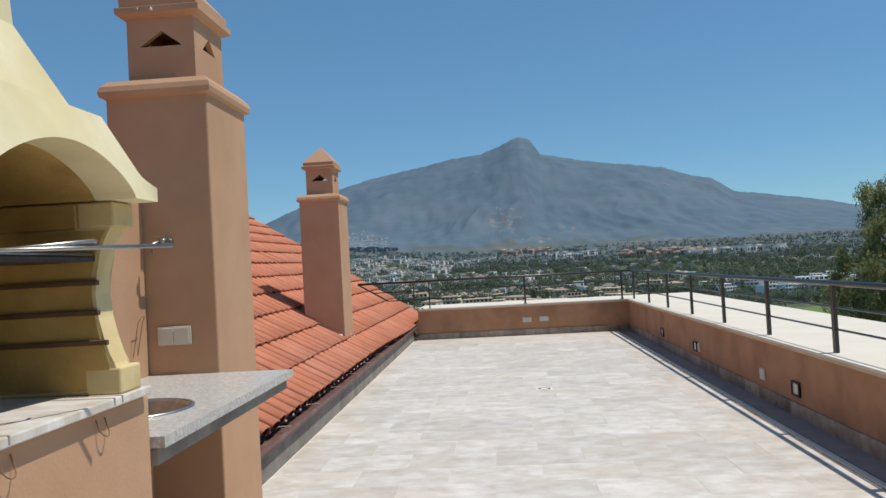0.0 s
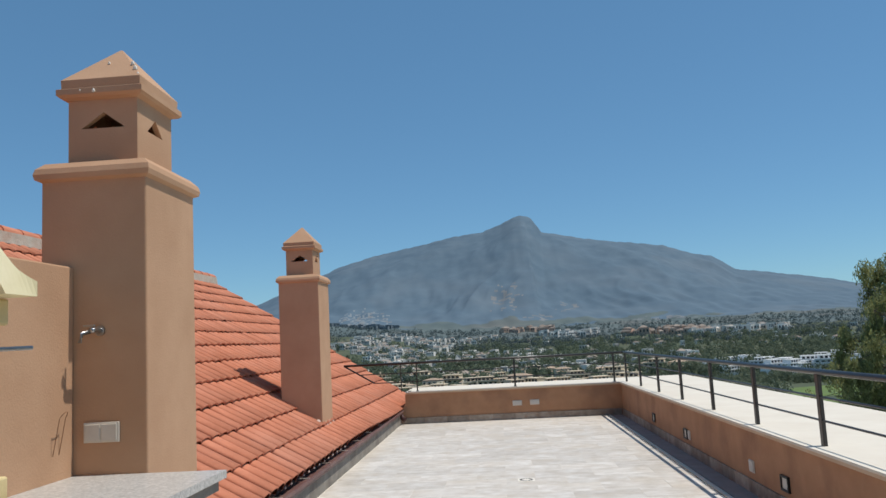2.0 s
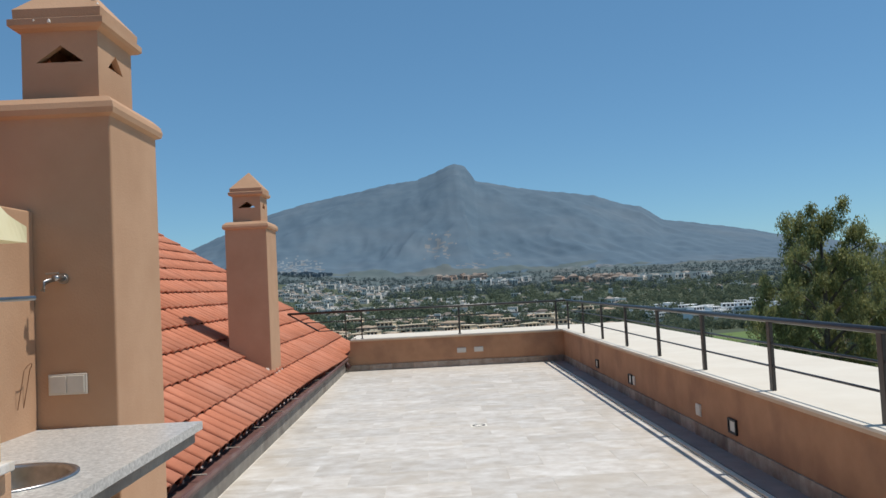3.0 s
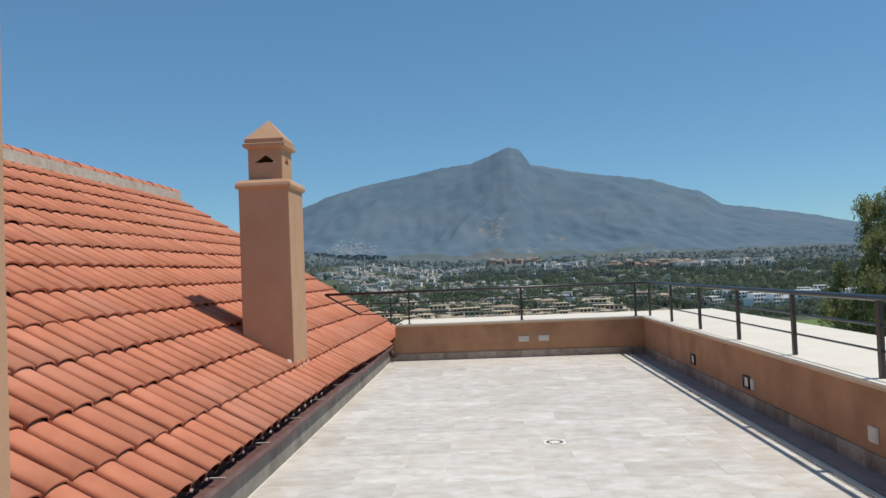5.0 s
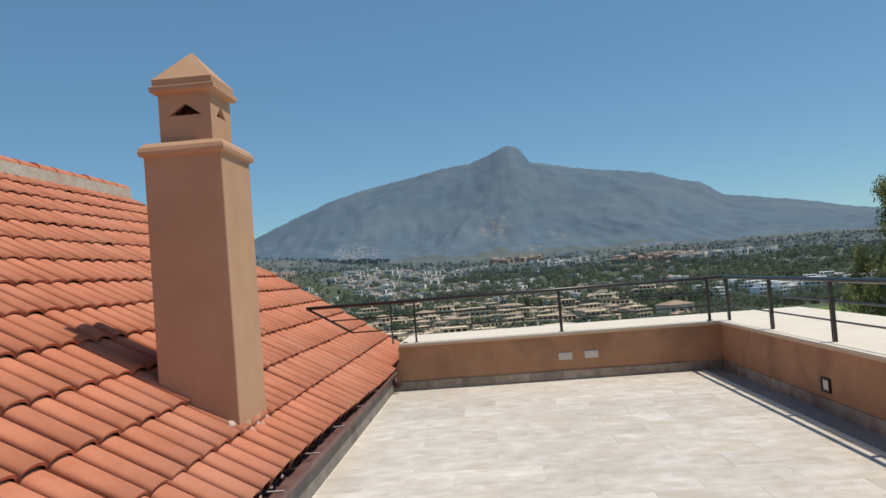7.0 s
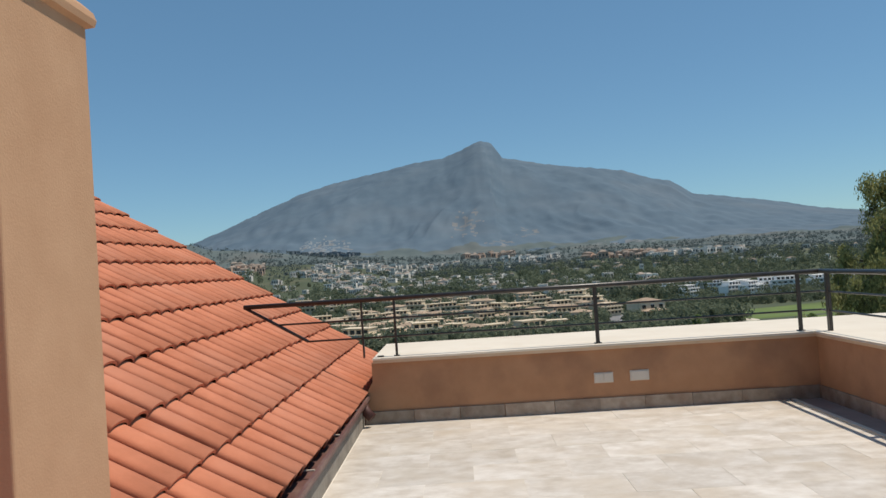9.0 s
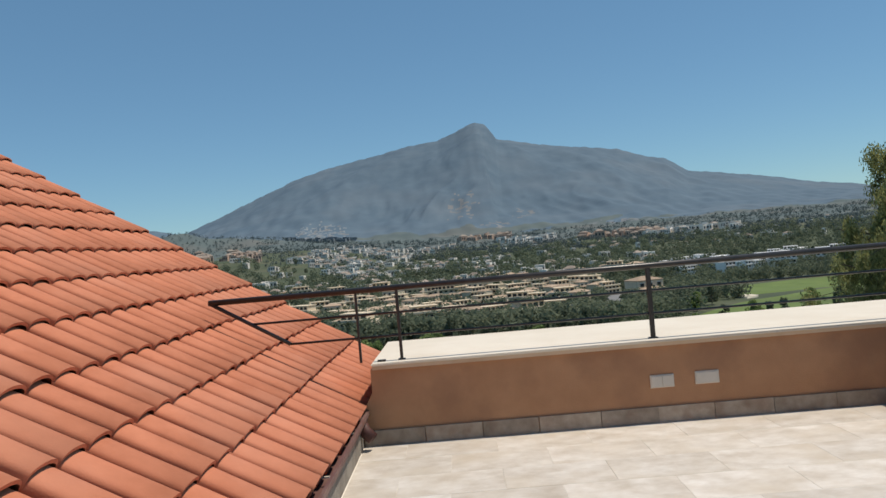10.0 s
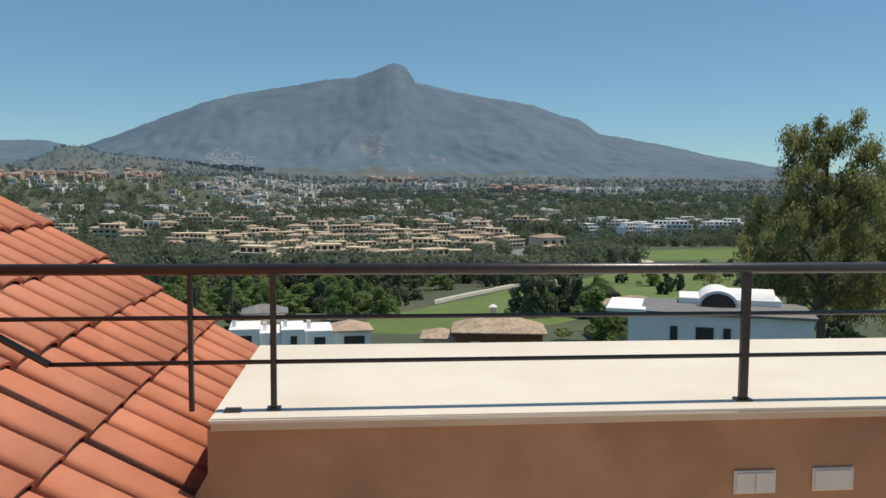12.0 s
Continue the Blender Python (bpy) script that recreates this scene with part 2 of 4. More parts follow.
def tube(points, radius, bm=None, sides=8, end_radius=None):
    """A round bar along points."""
    bm = bm or bmesh.new()
    pts = [Vector(p) for p in points]
    rings = []
    for i, p in enumerate(pts):
        way = (pts[min(i + 1, len(pts) - 1)] - pts[max(i - 1, 0)]).normalized()
        side = way.cross(Vector((0, 0, 1)) if abs(way.z) < 0.9 else Vector((1, 0, 0))).normalized()
        up = side.cross(way)
        r = radius if end_radius is None else radius + (end_radius - radius) * i / (len(pts) - 1)
        rings.append([bm.verts.new(p + (side * math.cos(k * math.tau / sides) + up * math.sin(k * math.tau / sides)) * r) for k in range(sides)])
    for a, b in zip(rings, rings[1:]):
        for k in range(sides):
            bm.faces.new((a[k], a[(k + 1) % sides], b[(k + 1) % sides], b[k]))
    bm.faces.new(rings[0])
    bm.faces.new(rings[-1])
    return bm


def loft(rings, bm=None, close=True):
    """Skin over rings of points of equal number."""
    bm = bm or bmesh.new()
    vs = [[bm.verts.new(p) for p in r] for r in rings]
    for a, b in zip(vs, vs[1:]):
        for k in range(len(a)):
            bm.faces.new((a[k], a[(k + 1) % len(a)], b[(k + 1) % len(a)], b[k]))
    if close:
        bm.faces.new(vs[0])
        bm.faces.new(vs[-1])
    return bm


def rect(x0, x1, y0, y1, z):
    return [(x0, y0, z), (x1, y0, z), (x1, y1, z), (x0, y1, z)]


# ---- plan ----
FAR_Y, RIGHT_X, FLOOR_X0, FLOOR_X1 = 14.0, 4.02, 0.05, 3.73
BACK_Y, CAP_Z = -4.0, 0.577
SLOPE = 0.63
THETA = math.atan(SLOPE)
EAVE_X, RIDGE_X, ROW, COL = -0.02, -4.36, 0.335, 0.2215
VERGE_Y = 16.5


def crest_z(x):
    """Height of the tops of the roof tiles."""
    return 0.531 - SLOPE * (x + 0.319)


# ---- terrace ----
floor_mesh = box(-0.05, 3.7315, BACK_Y, FAR_Y + 0.2, -0.25, -0.0016)
box(3.7317, RIGHT_X + 0.2, BACK_Y, FAR_Y + 0.2, -0.25, -0.014, floor_mesh)
floor = tagged(new("floor", as_mesh("floor", floor_mesh, GROUT)),
               "terrace floor of pale travertine tiles", "floor", kind="structure")
body = bmesh.new()
box(-9.0, 5.3, BACK_Y - 0.2, 15.05, -15, -0.26, body)
box(-9.0, 0.0, 15.05, 16.35, -15, 0.05, body)
tagged(new("wall_building", as_mesh("wall_building", body, PLASTER)), "terracotta plastered walls of the building below", "wall", kind="structure")

channel = thing("drain_channel", "narrow drain channel with metal edge strips along the parapet", "drain channel", kind="structure")
part("channel_bed", box(3.812, RIGHT_X - 0.002, BACK_Y, FAR_Y - 0.002, -0.012, -0.004), STRIP, channel, "grey stone bed")
part("slot", box(3.732, 3.812, BACK_Y, FAR_Y - 0.003, -0.0135, -0.0115), BLACK, channel, "dark slot")
part("edge_strip", box(3.752, 3.792, BACK_Y, FAR_Y - 0.004, -0.012, 0.004, bevel=0.002, segments=1), CAP, channel, "pale edge strip")

far_mesh = box(0.13, 5.36, FAR_Y, 15.15, -0.25, 0.532)
prism([(0.1295, -0.25), (0.1295, 0.37), (0.05, 0.235), (-0.06, 0.235), (-0.06, -0.25)], "y", FAR_Y + 0.001, 14.5, far_mesh)
far_wall = tagged(new("wall_far", as_mesh("wall_far", far_mesh, PLASTER)), "low terracotta plastered parapet wall", "wall", kind="structure")
right_wall = tagged(new("wall_right", as_mesh("wall_right", box(RIGHT_X, 5.36, BACK_Y, FAR_Y, -0.25, 0.532), PLASTER)), "low terracotta plastered parapet wall", "wall", kind="structure")
tagged(new("wall_back", as_mesh("wall_back", box(-0.25, 5.36, BACK_Y - 0.2, BACK_Y, -0.25, 2.3), PLASTER_PALE)), "plain plastered wall", "wall", kind="structure")
coping = bmesh.new()
outline = [(0.14, 13.97), (3.99, 13.97), (3.99, BACK_Y), (5.44, BACK_Y), (5.44, 15.29), (0.14, 15.29)]
prism(outline, "z", 0.5585, CAP_Z, coping)
bmesh.ops.bevel(coping, geom=[e for e in coping.edges if abs(e.verts[0].co.z - e.verts[1].co.z) < 1e-4], offset=0.006, segments=2, affect='EDGES')
tagged(new("coping", as_mesh("coping", coping, CAP)), "wide cream painted coping on the parapet", "coping", kind="structure")
lip = prism([(0.146, 13.977), (3.997, 13.977), (3.997, BACK_Y), (5.43, BACK_Y), (5.43, 15.28), (0.146, 15.28)], "z", 0.5325, 0.558)
part("coping_lip", lip, LIP, bpy.data.objects["coping"], "tan painted lip under the coping")
wall_left = tagged(new("wall_left", as_mesh("wall_left", box(-0.25, -0.05, BACK_Y, 3.019, -0.2, 1.865, bevel=0.008), PLASTER_PALE)),
                   "pale terracotta plastered wall behind the barbecue", "wall", kind="structure")

skirting = thing("baseboard", "stone skirting pieces along the parapet", "baseboard", kind="structure")


# ---- wall plates, lamps, drain ----
def wall_plate(label, halves, w=0.166, h=0.09):
    ob = thing("socket_plate", label, "socket plate", "plates on the parapet")
    part("frame", box(-w / 2, w / 2, -0.008, 0.002, -h / 2, h / 2, bevel=0.003), PLATE, ob)
    for k in range(halves):
        a = -w / 2 + 0.008 + k * (w - 0.012) / halves
        part("cover", box(a, a + (w - 0.016) / halves - 0.004, -0.013, -0.007, -h / 2 + 0.008, h / 2 - 0.008, bevel=0.002), PLATE, ob)
    return ob


wall_plate("white plastic double socket plate on the parapet", 2).matrix_basis = pose(2.149, FAR_Y - 0.002, 0.286)
wall_plate("white plastic blank plate on the parapet", 1).matrix_basis = pose(2.461, FAR_Y - 0.002, 0.289)
wall_plate("white plastic blank plate low on the parapet", 1, 0.13, 0.105).matrix_basis = pose(RIGHT_X - 0.002, 6.70, 0.227, rz=-90)
wall_plate("small white plate beside a recessed lamp", 1, 0.09, 0.105).matrix_basis = pose(RIGHT_X - 0.002, 8.985, 0.222, rz=-90)
wall_plate("white plastic double switch plate on the chimney", 2).matrix_basis = pose(0.084, 3.018, 1.108)


def wall_lamp():
    ob = thing("wall_lamp", "recessed step lamp with black frame in the parapet", "wall lamp", "lamps along the parapet")
    for a, b, c, d in ((-0.085, 0.085, 0.043, 0.06), (-0.085, 0.085, -0.06, -0.043), (-0.085, -0.066, -0.043, 0.043), (0.066, 0.085, -0.043, 0.043)):
        part("frame", box(a, b, -0.018, 0.002, c, d, bevel=0.002, segments=1), BLACK, ob)
    part("glass", box(-0.066, 0.066, -0.007, 0.002, -0.043, 0.043), LAMP_GLASS, ob, "pale frosted glass")
    return ob


lamp = wall_lamp()
lamp.matrix_basis = pose(RIGHT_X - 0.002, 11.078, 0.224, rz=-90)
for yy in (9.148, 5.884):
    copy_thing(lamp, pose(RIGHT_X - 0.002, yy, 0.222, rz=-90))

drain = thing("floor_drain", "square pale floor drain cover with a dark ring", "floor drain", at=(2.085, 7.80, 0.0))
part("plate", box(-0.085, 0.085, -0.085, 0.085, -0.006, 0.003, bevel=0.001, segments=1), GROUT, drain, "pale stone-filled cover")
ring = bmesh.new()
for k in range(14):
    a, b = k * math.tau / 14, (k + 0.62) * math.tau / 14
    prism([(math.cos(v) * r, math.sin(v) * r) for v, r in ((a, 0.045), (a, 0.068), (b, 0.068), (b, 0.045))], "z", 0.002, 0.0045, ring)
part("slots", ring, BLACK, drain, "ring of dark slots")

# ---- railing ----
RAIL_Y, RAIL_X, TOP_Z = 14.086, 4.112, 1.090
rail = thing("railing", "dark bronze metal railing on the parapet", "railing")


def bar(name, x0, x1, y0, y1, z0, z1, bevel=0.004):
    return part(name, box(x0, x1, y0, y1, z0, z1, bevel=bevel, segments=2), RAIL, rail)


part("top_rail", tube([(-0.99, RAIL_Y, TOP_Z), (4.112, RAIL_Y, TOP_Z)], 0.021, sides=12), RAIL, rail, smooth=True)
part("top_rail", tube([(RAIL_X, RAIL_Y, TOP_Z), (RAIL_X, BACK_Y, TOP_Z)], 0.021, sides=12), RAIL, rail, smooth=True)
part("sloped_bar", tube([(-0.99, RAIL_Y, TOP_Z), (-0.43, RAIL_Y, 0.752)], 0.014, sides=8), RAIL, rail, smooth=True)
for zz, xl in ((0.915, -0.71), (0.752, -0.43)):
    part("bar", tube([(xl, RAIL_Y, zz), (4.112, RAIL_Y, zz)], 0.0085, sides=8), RAIL, rail, smooth=True)
    part("bar", tube([(RAIL_X, RAIL_Y, zz), (RAIL_X, BACK_Y, zz)], 0.0085, sides=8), RAIL, rail, smooth=True)
for xx, zb, half in ((0.06, 0.575, 0.009), (0.352, CAP_Z, 0.011), (2.136, CAP_Z, 0.017), (3.92, CAP_Z, 0.017)):
    bar("post", xx - half, xx + half, RAIL_Y - 0.011, RAIL_Y + 0.011, zb, TOP_Z)
    if zb == CAP_Z:
        bar("foot_plate", xx - half - 0.014, xx + half + 0.014, RAIL_Y - 0.025, RAIL_Y + 0.025, CAP_Z - 0.002, CAP_Z + 0.008, 0.002)
for k in range(13):
    yy = 13.942 - 1.44 * k
    bar("post", RAIL_X - 0.014, RAIL_X + 0.014, yy - 0.028, yy + 0.028, CAP_Z - 0.001, TOP_Z)
part("clip", box(-0.02, 0.04, -0.015, 0.015, 0, 0.014, bevel=0.004), RAIL, rail).location = (0.20, 14.06, CAP_Z)


# ---- chimneys ----
def chimney(x0, x1, y0, y1, base, label):
    ob = thing("chimney", label, "chimney", "plastered chimneys")
    cx, cy, hx, hy = (x0 + x1) / 2, (y0 + y1) / 2, (x1 - x0) / 2, (y1 - y0) / 2
    part("shaft", box(x0, x1, y0, y1, base, 2.30, bevel=0.009, segments=3), PLASTER_PALE, ob)

    def ring(ax, ay, z):
        return rect(cx - ax, cx + ax, cy - ay, cy + ay, z)
    part("ledge", loft([ring(hx - 0.002, hy - 0.002, 2.272), ring(hx + 0.022, hy + 0.024, 2.284), ring(hx + 0.027, hy + 0.030, 2.308),
                        ring(hx + 0.020, hy + 0.022, 2.335), ring(hx - 0.01, hy - 0.01, 2.365), ring(hx - 0.06, hy - 0.06, 2.374)]), PLASTER_PALE, ob)
    nx, ny, zb, zt = 0.172, 0.20, 2.366, 2.70
    for along, half, off, sign in (("x", nx, ny, -1), ("x", nx, ny, 1), ("y", ny - 0.03, nx, -1), ("y", ny - 0.03, nx, 1)):
        bm = bmesh.new()
        rows = []
        for depth in (0.0, 0.03):
            d = sign * (off - depth)
            gap = 0.108 if along == "x" else 0.088
            flat = [(-half, zb), (half, zb), (half, zt), (-half, zt), (-gap, 2.548), (gap, 2.548), (0.004, 2.626)]
            rows.append([bm.verts.new((cx + u, cy + d, z) if along == "x" else (cx + d, cy + u, z)) for u, z in flat])
        for a in rows:
            for idx in ((0, 1, 5, 4), (1, 2, 6, 5), (2, 3, 6), (3, 0, 4, 6)):
                bm.faces.new([a[i] for i in idx])
        for idx in ((0, 1), (1, 2), (2, 3), (3, 0), (4, 5), (5, 6), (6, 4)):
            bm.faces.new((rows[0][idx[0]], rows[0][idx[1]], rows[1][idx[1]], rows[1][idx[0]]))
        part("neck_wall", bm, PLASTER_PALE, ob)
    part("cap", loft([ring(0.17, 0.20, 2.69), ring(0.200, 0.228, 2.70), ring(0.213, 0.243, 2.712), ring(0.213, 0.243, 2.740), ring(0.196, 0.224, 2.748),
                      ring(0.198, 0.226, 2.790), ring(0.006, 0.006, 3.010)]), PLASTER_PALE, ob)
    return ob


tall_chimney = chimney(-0.210, 0.296, 3.021, 3.600, -0.02, "tall terracotta plastered chimney with pyramid cap beside the counter")
chimney(-0.828, -0.320, 9.246, 9.835, 0.25, "terracotta plastered chimney with pyramid cap rising from the tiled roof")

# ---- barbecue ----
bbq = thing("barbecue", "cream yellow concrete barbecue with arched hood on a plastered base", "barbecue")
MID, SLAB_Z = 1.033, 1.0775
part("base", box(-0.049, 0.614, 0.620, 1.554, -0.013, 1.0525, bevel=0.012, segments=3), PLASTER_PALE, bbq, "terracotta plastered base")
slab = part("slab", box(-0.049, 0.640, 0.602, 1.518, 1.053, SLAB_Z, bevel=0.004), MARBLE, bbq, "white veined marble slab")
for yy in (0.795, 0.842, 1.292, 1.335):
    part("iron_strip", box(0.47, 0.6413, yy, yy + 0.005, 1.059, SLAB_Z + 0.001), STRIP, slab)
profile = [(0.616, SLAB_Z), (0.616, 1.146), (0.607, 1.160), (0.599, 1.185), (0.584, 1.232), (0.571, 1.288), (0.565, 1.350), (0.569, 1.411), (0.583, 1.463),
           (0.598, 1.499), (0.611, 1.523), (0.618, 1.534), (0.618, 1.6035), (-0.045, 1.6035), (-0.045, SLAB_Z)]
LEDGES = (1.220, 1.3015, 1.383)
for a, b, foot, corbel in ((0.675, 0.741, (0.671, 0.768), (0.6705, 0.766)), (1.362, 1.446, (1.359, 1.480), (1.357, 1.475))):
    bm = prism(profile, "y", a, b)
    bmesh.ops.bevel(bm, geom=[e for e in bm.edges if abs(e.verts[0].co.y - e.verts[1].co.y) < 1e-4], offset=0.004, segments=1, affect='EDGES')
    pier = part("pier", bm, PIER, bbq)
    part("foot", box(0.526, 0.628, *foot, SLAB_Z + 0.0005, 1.150, bevel=0.006), PIER, pier)
    part("corbel", box(0.526, 0.628, *corbel, 1.532, 1.601, bevel=0.006), PIER, pier)
    inner, way = (b, 1) if a < 1 else (a, -1)
    span = sorted((inner - way * 0.002, inner + way * 0.0025))
    part("liner", prism([(p[0] - 0.010, p[1]) for p in profile[2:11]] + [(0.252, 1.53), (0.252, 1.09), (0.596, 1.09)], "y", *span), SMOKED_SHADED, pier, "smoke-stained inner face with shade in its colour")
    part("spring_beam", box(0.235, 0.525, *sorted((inner - way * 0.001, inner + way * 0.010)), 1.530, 1.600, bevel=0.004), SMOKED_SHADED, pier, "smoke-stained beam under the vault with shade in its colour")
    for k, zz in enumerate(LEDGES):
        part("grill_ledge", box(0.252, 0.598 if k == 0 else 0.578, *sorted((inner - way * 0.001, inner + way * 0.013)), zz - 0.007, zz + 0.007, bevel=0.002, segments=1), SOOT, pier)
part("back_panel", box(-0.046, 0.25, 0.742, 1.361, SLAB_Z, 1.74), SMOKED_SHADED, bbq, "smoke-stained back panel with shade in its colour")
STEPS = 48
HALF = 0.448


def arch_z(dy):
    a = abs(dy) / 0.314
    return 1.604 + (0.110 * math.cos(math.pi / 2 * a) ** 0.72 if a < 1 else 0)


def hood_top(dy):
    """Height and front of the hood's upper edge at an offset from its middle."""
    a = abs(dy)
    if a <= 0.243:
        return 1.815, 0.648
    if a <= 0.375:
        f = (a - 0.243) / 0.132
        return 1.815 - 0.130 * f, 0.648 + 0.030 * f
    f = (a - 0.375) / (HALF - 0.375)
    return 1.685 - 0.042 * f ** 0.7, 0.678 + 0.022 * f


hood = bmesh.new()
offsets = sorted([-HALF + 2 * HALF * i / STEPS for i in range(STEPS + 1)] + [-0.375, -0.243, 0.243, 0.375, -0.314, 0.314])
rings = []
for dy in offsets:
    zh, xh = hood_top(dy)
    zl = arch_z(dy)
    rings.append([hood.verts.new(p) for p in ((-0.045, MID + dy, zh), (xh, MID + dy, zh), (0.700, MID + dy, zl), (0.585, MID + dy, zl))])
for r0, r1 in zip(rings, rings[1:]):
    for k in range(3):
        hood.faces.new((r0[k], r1[k], r1[k + 1], r0[k + 1]))
for side in (rings[0], rings[-1]):
    hood.faces.new(side + [hood.verts.new((-0.045, side[0].co.y, 1.604))])
part("hood", hood, YELLOW, bbq)
vault = bmesh.new()
rows = [[vault.verts.new((x, MID + dy, arch_z(dy) + 0.001)) for dy in offsets] for x in (0.587, 0.20)]
for k in range(len(offsets) - 1):
    vault.faces.new((rows[0][k], rows[0][k + 1], rows[1][k + 1], rows[1][k]))
part("vault", vault, SMOKED_SHADED, bbq, "smoke-stained vault under the hood with shade in its colour")
part("hood_body", loft([rect(-0.045, 0.645, MID - 0.240, MID + 0.240, 1.8155), rect(-0.045, 0.577, MID - 0.230, MID + 0.230, 1.836),
                        rect(-0.045, 0.497, MID - 0.117, MID + 0.117, 2.030)], close=False), YELLOW, bbq)
part("flue", loft([rect(0.0, 0.497, MID - 0.117, MID + 0.117, 2.0295), rect(0.06, 0.455, MID - 0.103, MID + 0.103, 2.62)]), YELLOW, bbq)

rack = thing("grill_rack", "chrome skewer rods over a dark grill bar in the barbecue", "grill rack")
part("tray", box(0.37, 0.57, 0.744, 1.359, 1.440, 1.452), IRON, rack, "dark iron grill")
for pts in ([(0.575, 0.748, 1.458), (0.844, 1.224, 1.466)], [(0.565, 0.86, 1.458), (0.74, 1.03, 1.478), (0.73, 1.06, 1.478)],
            [(0.53, 0.748, 1.458), (0.565, 1.357, 1.458)], [(0.47, 0.748, 1.458), (0.47, 1.357, 1.458)]):
    part("rod", tube(pts, 0.005, sides=8), STEEL, rack, smooth=True)


def wire_loop(m, r, h, label):
    pts = [(-r, 0, 0.0)] + [(-r * math.cos(k * math.pi / 10), -0.006 - 0.012 * math.sin(k * math.pi / 10), -h - r * math.sin(k * math.pi / 10)) for k in range(11)] + [(r, 0, 0.0)]
    ob = tagged(new("wire_hook", as_mesh("wire_hook", tube(pts, 0.0019, sides=6), RUST)), label, "wire hook", "wire hooks")
    ob.matrix_basis = m
    return ob


wire_loop(pose(0.616, 0.862, 1.032, rz=90), 0.022, 0.024, "thin rusty wire loop hanging under the barbecue slab")
wire_loop(pose(0.616, 1.262, 1.032, rz=90), 0.022, 0.024, "thin rusty wire loop hanging under the barbecue slab")
wire_loop(pose(-0.046, 2.87, 1.03, rx=172, rz=-84), 0.030, 0.16, "thin bent wire hook on the plastered wall")

# ---- counter, sink, taps ----
counter = thing("counter", "speckled grey granite counter with a round sink cut-out", "counter")
SX, SY, SR = 0.32, 2.04, 0.200
top = bmesh.new()
circle = [(SX + SR * math.cos(k * math.tau / 40), SY + SR * math.sin(k * math.tau / 40)) for k in range(40)]
edge = []
for k in range(40):
    c, s = math.cos(k * math.tau / 40), math.sin(k * math.tau / 40)
    f = min(((0.655 - SX) if c > 0 else (SX + 0.049)) / max(abs(c), 1e-6), ((3.019 - SY) if s > 0 else (SY - 1.5555)) / max(abs(s), 1e-6))
    edge.append((SX + c * f, SY + s * f))
for cx, cy in ((0.655, 3.019), (0.655, 1.5555), (-0.049, 3.019), (-0.049, 1.5555)):
    i = min(range(40), key=lambda q: (edge[q][0] - cx) ** 2 + (edge[q][1] - cy) ** 2)
    edge[i] = (cx, cy)
levels = [[[top.verts.new((*p, z)) for p in loop] for loop in (circle, edge)] for z in (0.920, 0.886)]
for k in range(40):
    j = (k + 1) % 40
    for lev in levels:
        top.faces.new((lev[0][k], lev[0][j], lev[1][j], lev[1][k]))
    for loop in (0, 1):
        top.faces.new((levels[0][loop][k], levels[0][loop][j], levels[1][loop][j], levels[1][loop][k]))
part("worktop", top, GRANITE, counter)
part("under_slab", box(0.56, 0.632, 1.5565, 2.985, 0.835, 0.885, bevel=0.004), CEMENT, counter, "grey cement slab under the granite")
part("under_slab", box(-0.048, 0.559, 2.30, 2.985, 0.835, 0.885), CEMENT, counter)
sink = thing("sink", "round steel sink set in the granite counter", "sink")
part("bowl", loft([[(SX + r * math.cos(k * math.tau / 36), SY + r * math.sin(k * math.tau / 36), z) for k in range(36)]
                   for r, z in ((0.222, 0.9215), (0.222, 0.9255), (0.198, 0.926), (0.192, 0.915), (0.180, 0.80), (0.12, 0.785), (0.02, 0.782))], close=False), STEEL, sink, smooth=True)
tap = thing("faucet", "small chrome faucet behind the round sink", "faucet")
part("spout", tube([(0.02, 2.05, 0.921), (0.02, 2.05, 1.06), (0.04, 2.05, 1.10), (0.09, 2.05, 1.115), (0.13, 2.05, 1.09), (0.14, 2.05, 1.06)], 0.011, sides=10), STEEL, tap, smooth=True)
part("lever", tube([(0.02, 2.05, 1.05), (0.0, 2.0, 1.09)], 0.008, sides=8), STEEL, tap, smooth=True)
hose_tap = thing("wall_tap", "chrome garden tap on the chimney wall", "wall tap")
part("body", tube([(0.075, 3.022, 1.565), (0.075, 2.96, 1.568), (0.068, 2.945, 1.566)], 0.013, sides=10), STEEL, hose_tap, smooth=True)
part("spout", tube([(0.073, 2.965, 1.566), (0.035, 2.935, 1.550), (0.026, 2.93, 1.512)], 0.010, sides=10), STEEL, hose_tap, smooth=True)
part("handle", box(0.03, 0.085, 2.948, 2.962, 1.582, 1.592, bevel=0.003), STEEL, hose_tap)
part("flange", tube([(0.075, 3.022, 1.565), (0.075, 3.012, 1.565)], 0.024, sides=14), STEEL, hose_tap)

# ---- gutter ----
gutter = thing("gutter", "brown metal gutter on a cement upstand below the eaves", "gutter")
part("upstand", box(-0.12, 0.043, 3.601, FAR_Y - 0.002, -0.2, 0.196), CEMENT, gutter, "weathered grey cement upstand")
section = [(0.098, 0.252), (0.078, 0.250), (0.074, 0.206), (-0.10, 0.206), (-0.104, 0.262), (-0.112, 0.262), (-0.110, 0.197), (0.088, 0.197), (0.090, 0.222), (0.101, 0.228)]
part("trough", prism(section, "y", 3.601, FAR_Y - 0.002), GUTTER, gutter)
for k in range(11):
    yy = 4.1 + 0.92 * k
    part("bracket", box(-0.02, 0.080, yy, yy + 0.018, 0.250, 0.2565), MORTAR, gutter, "pale bracket")
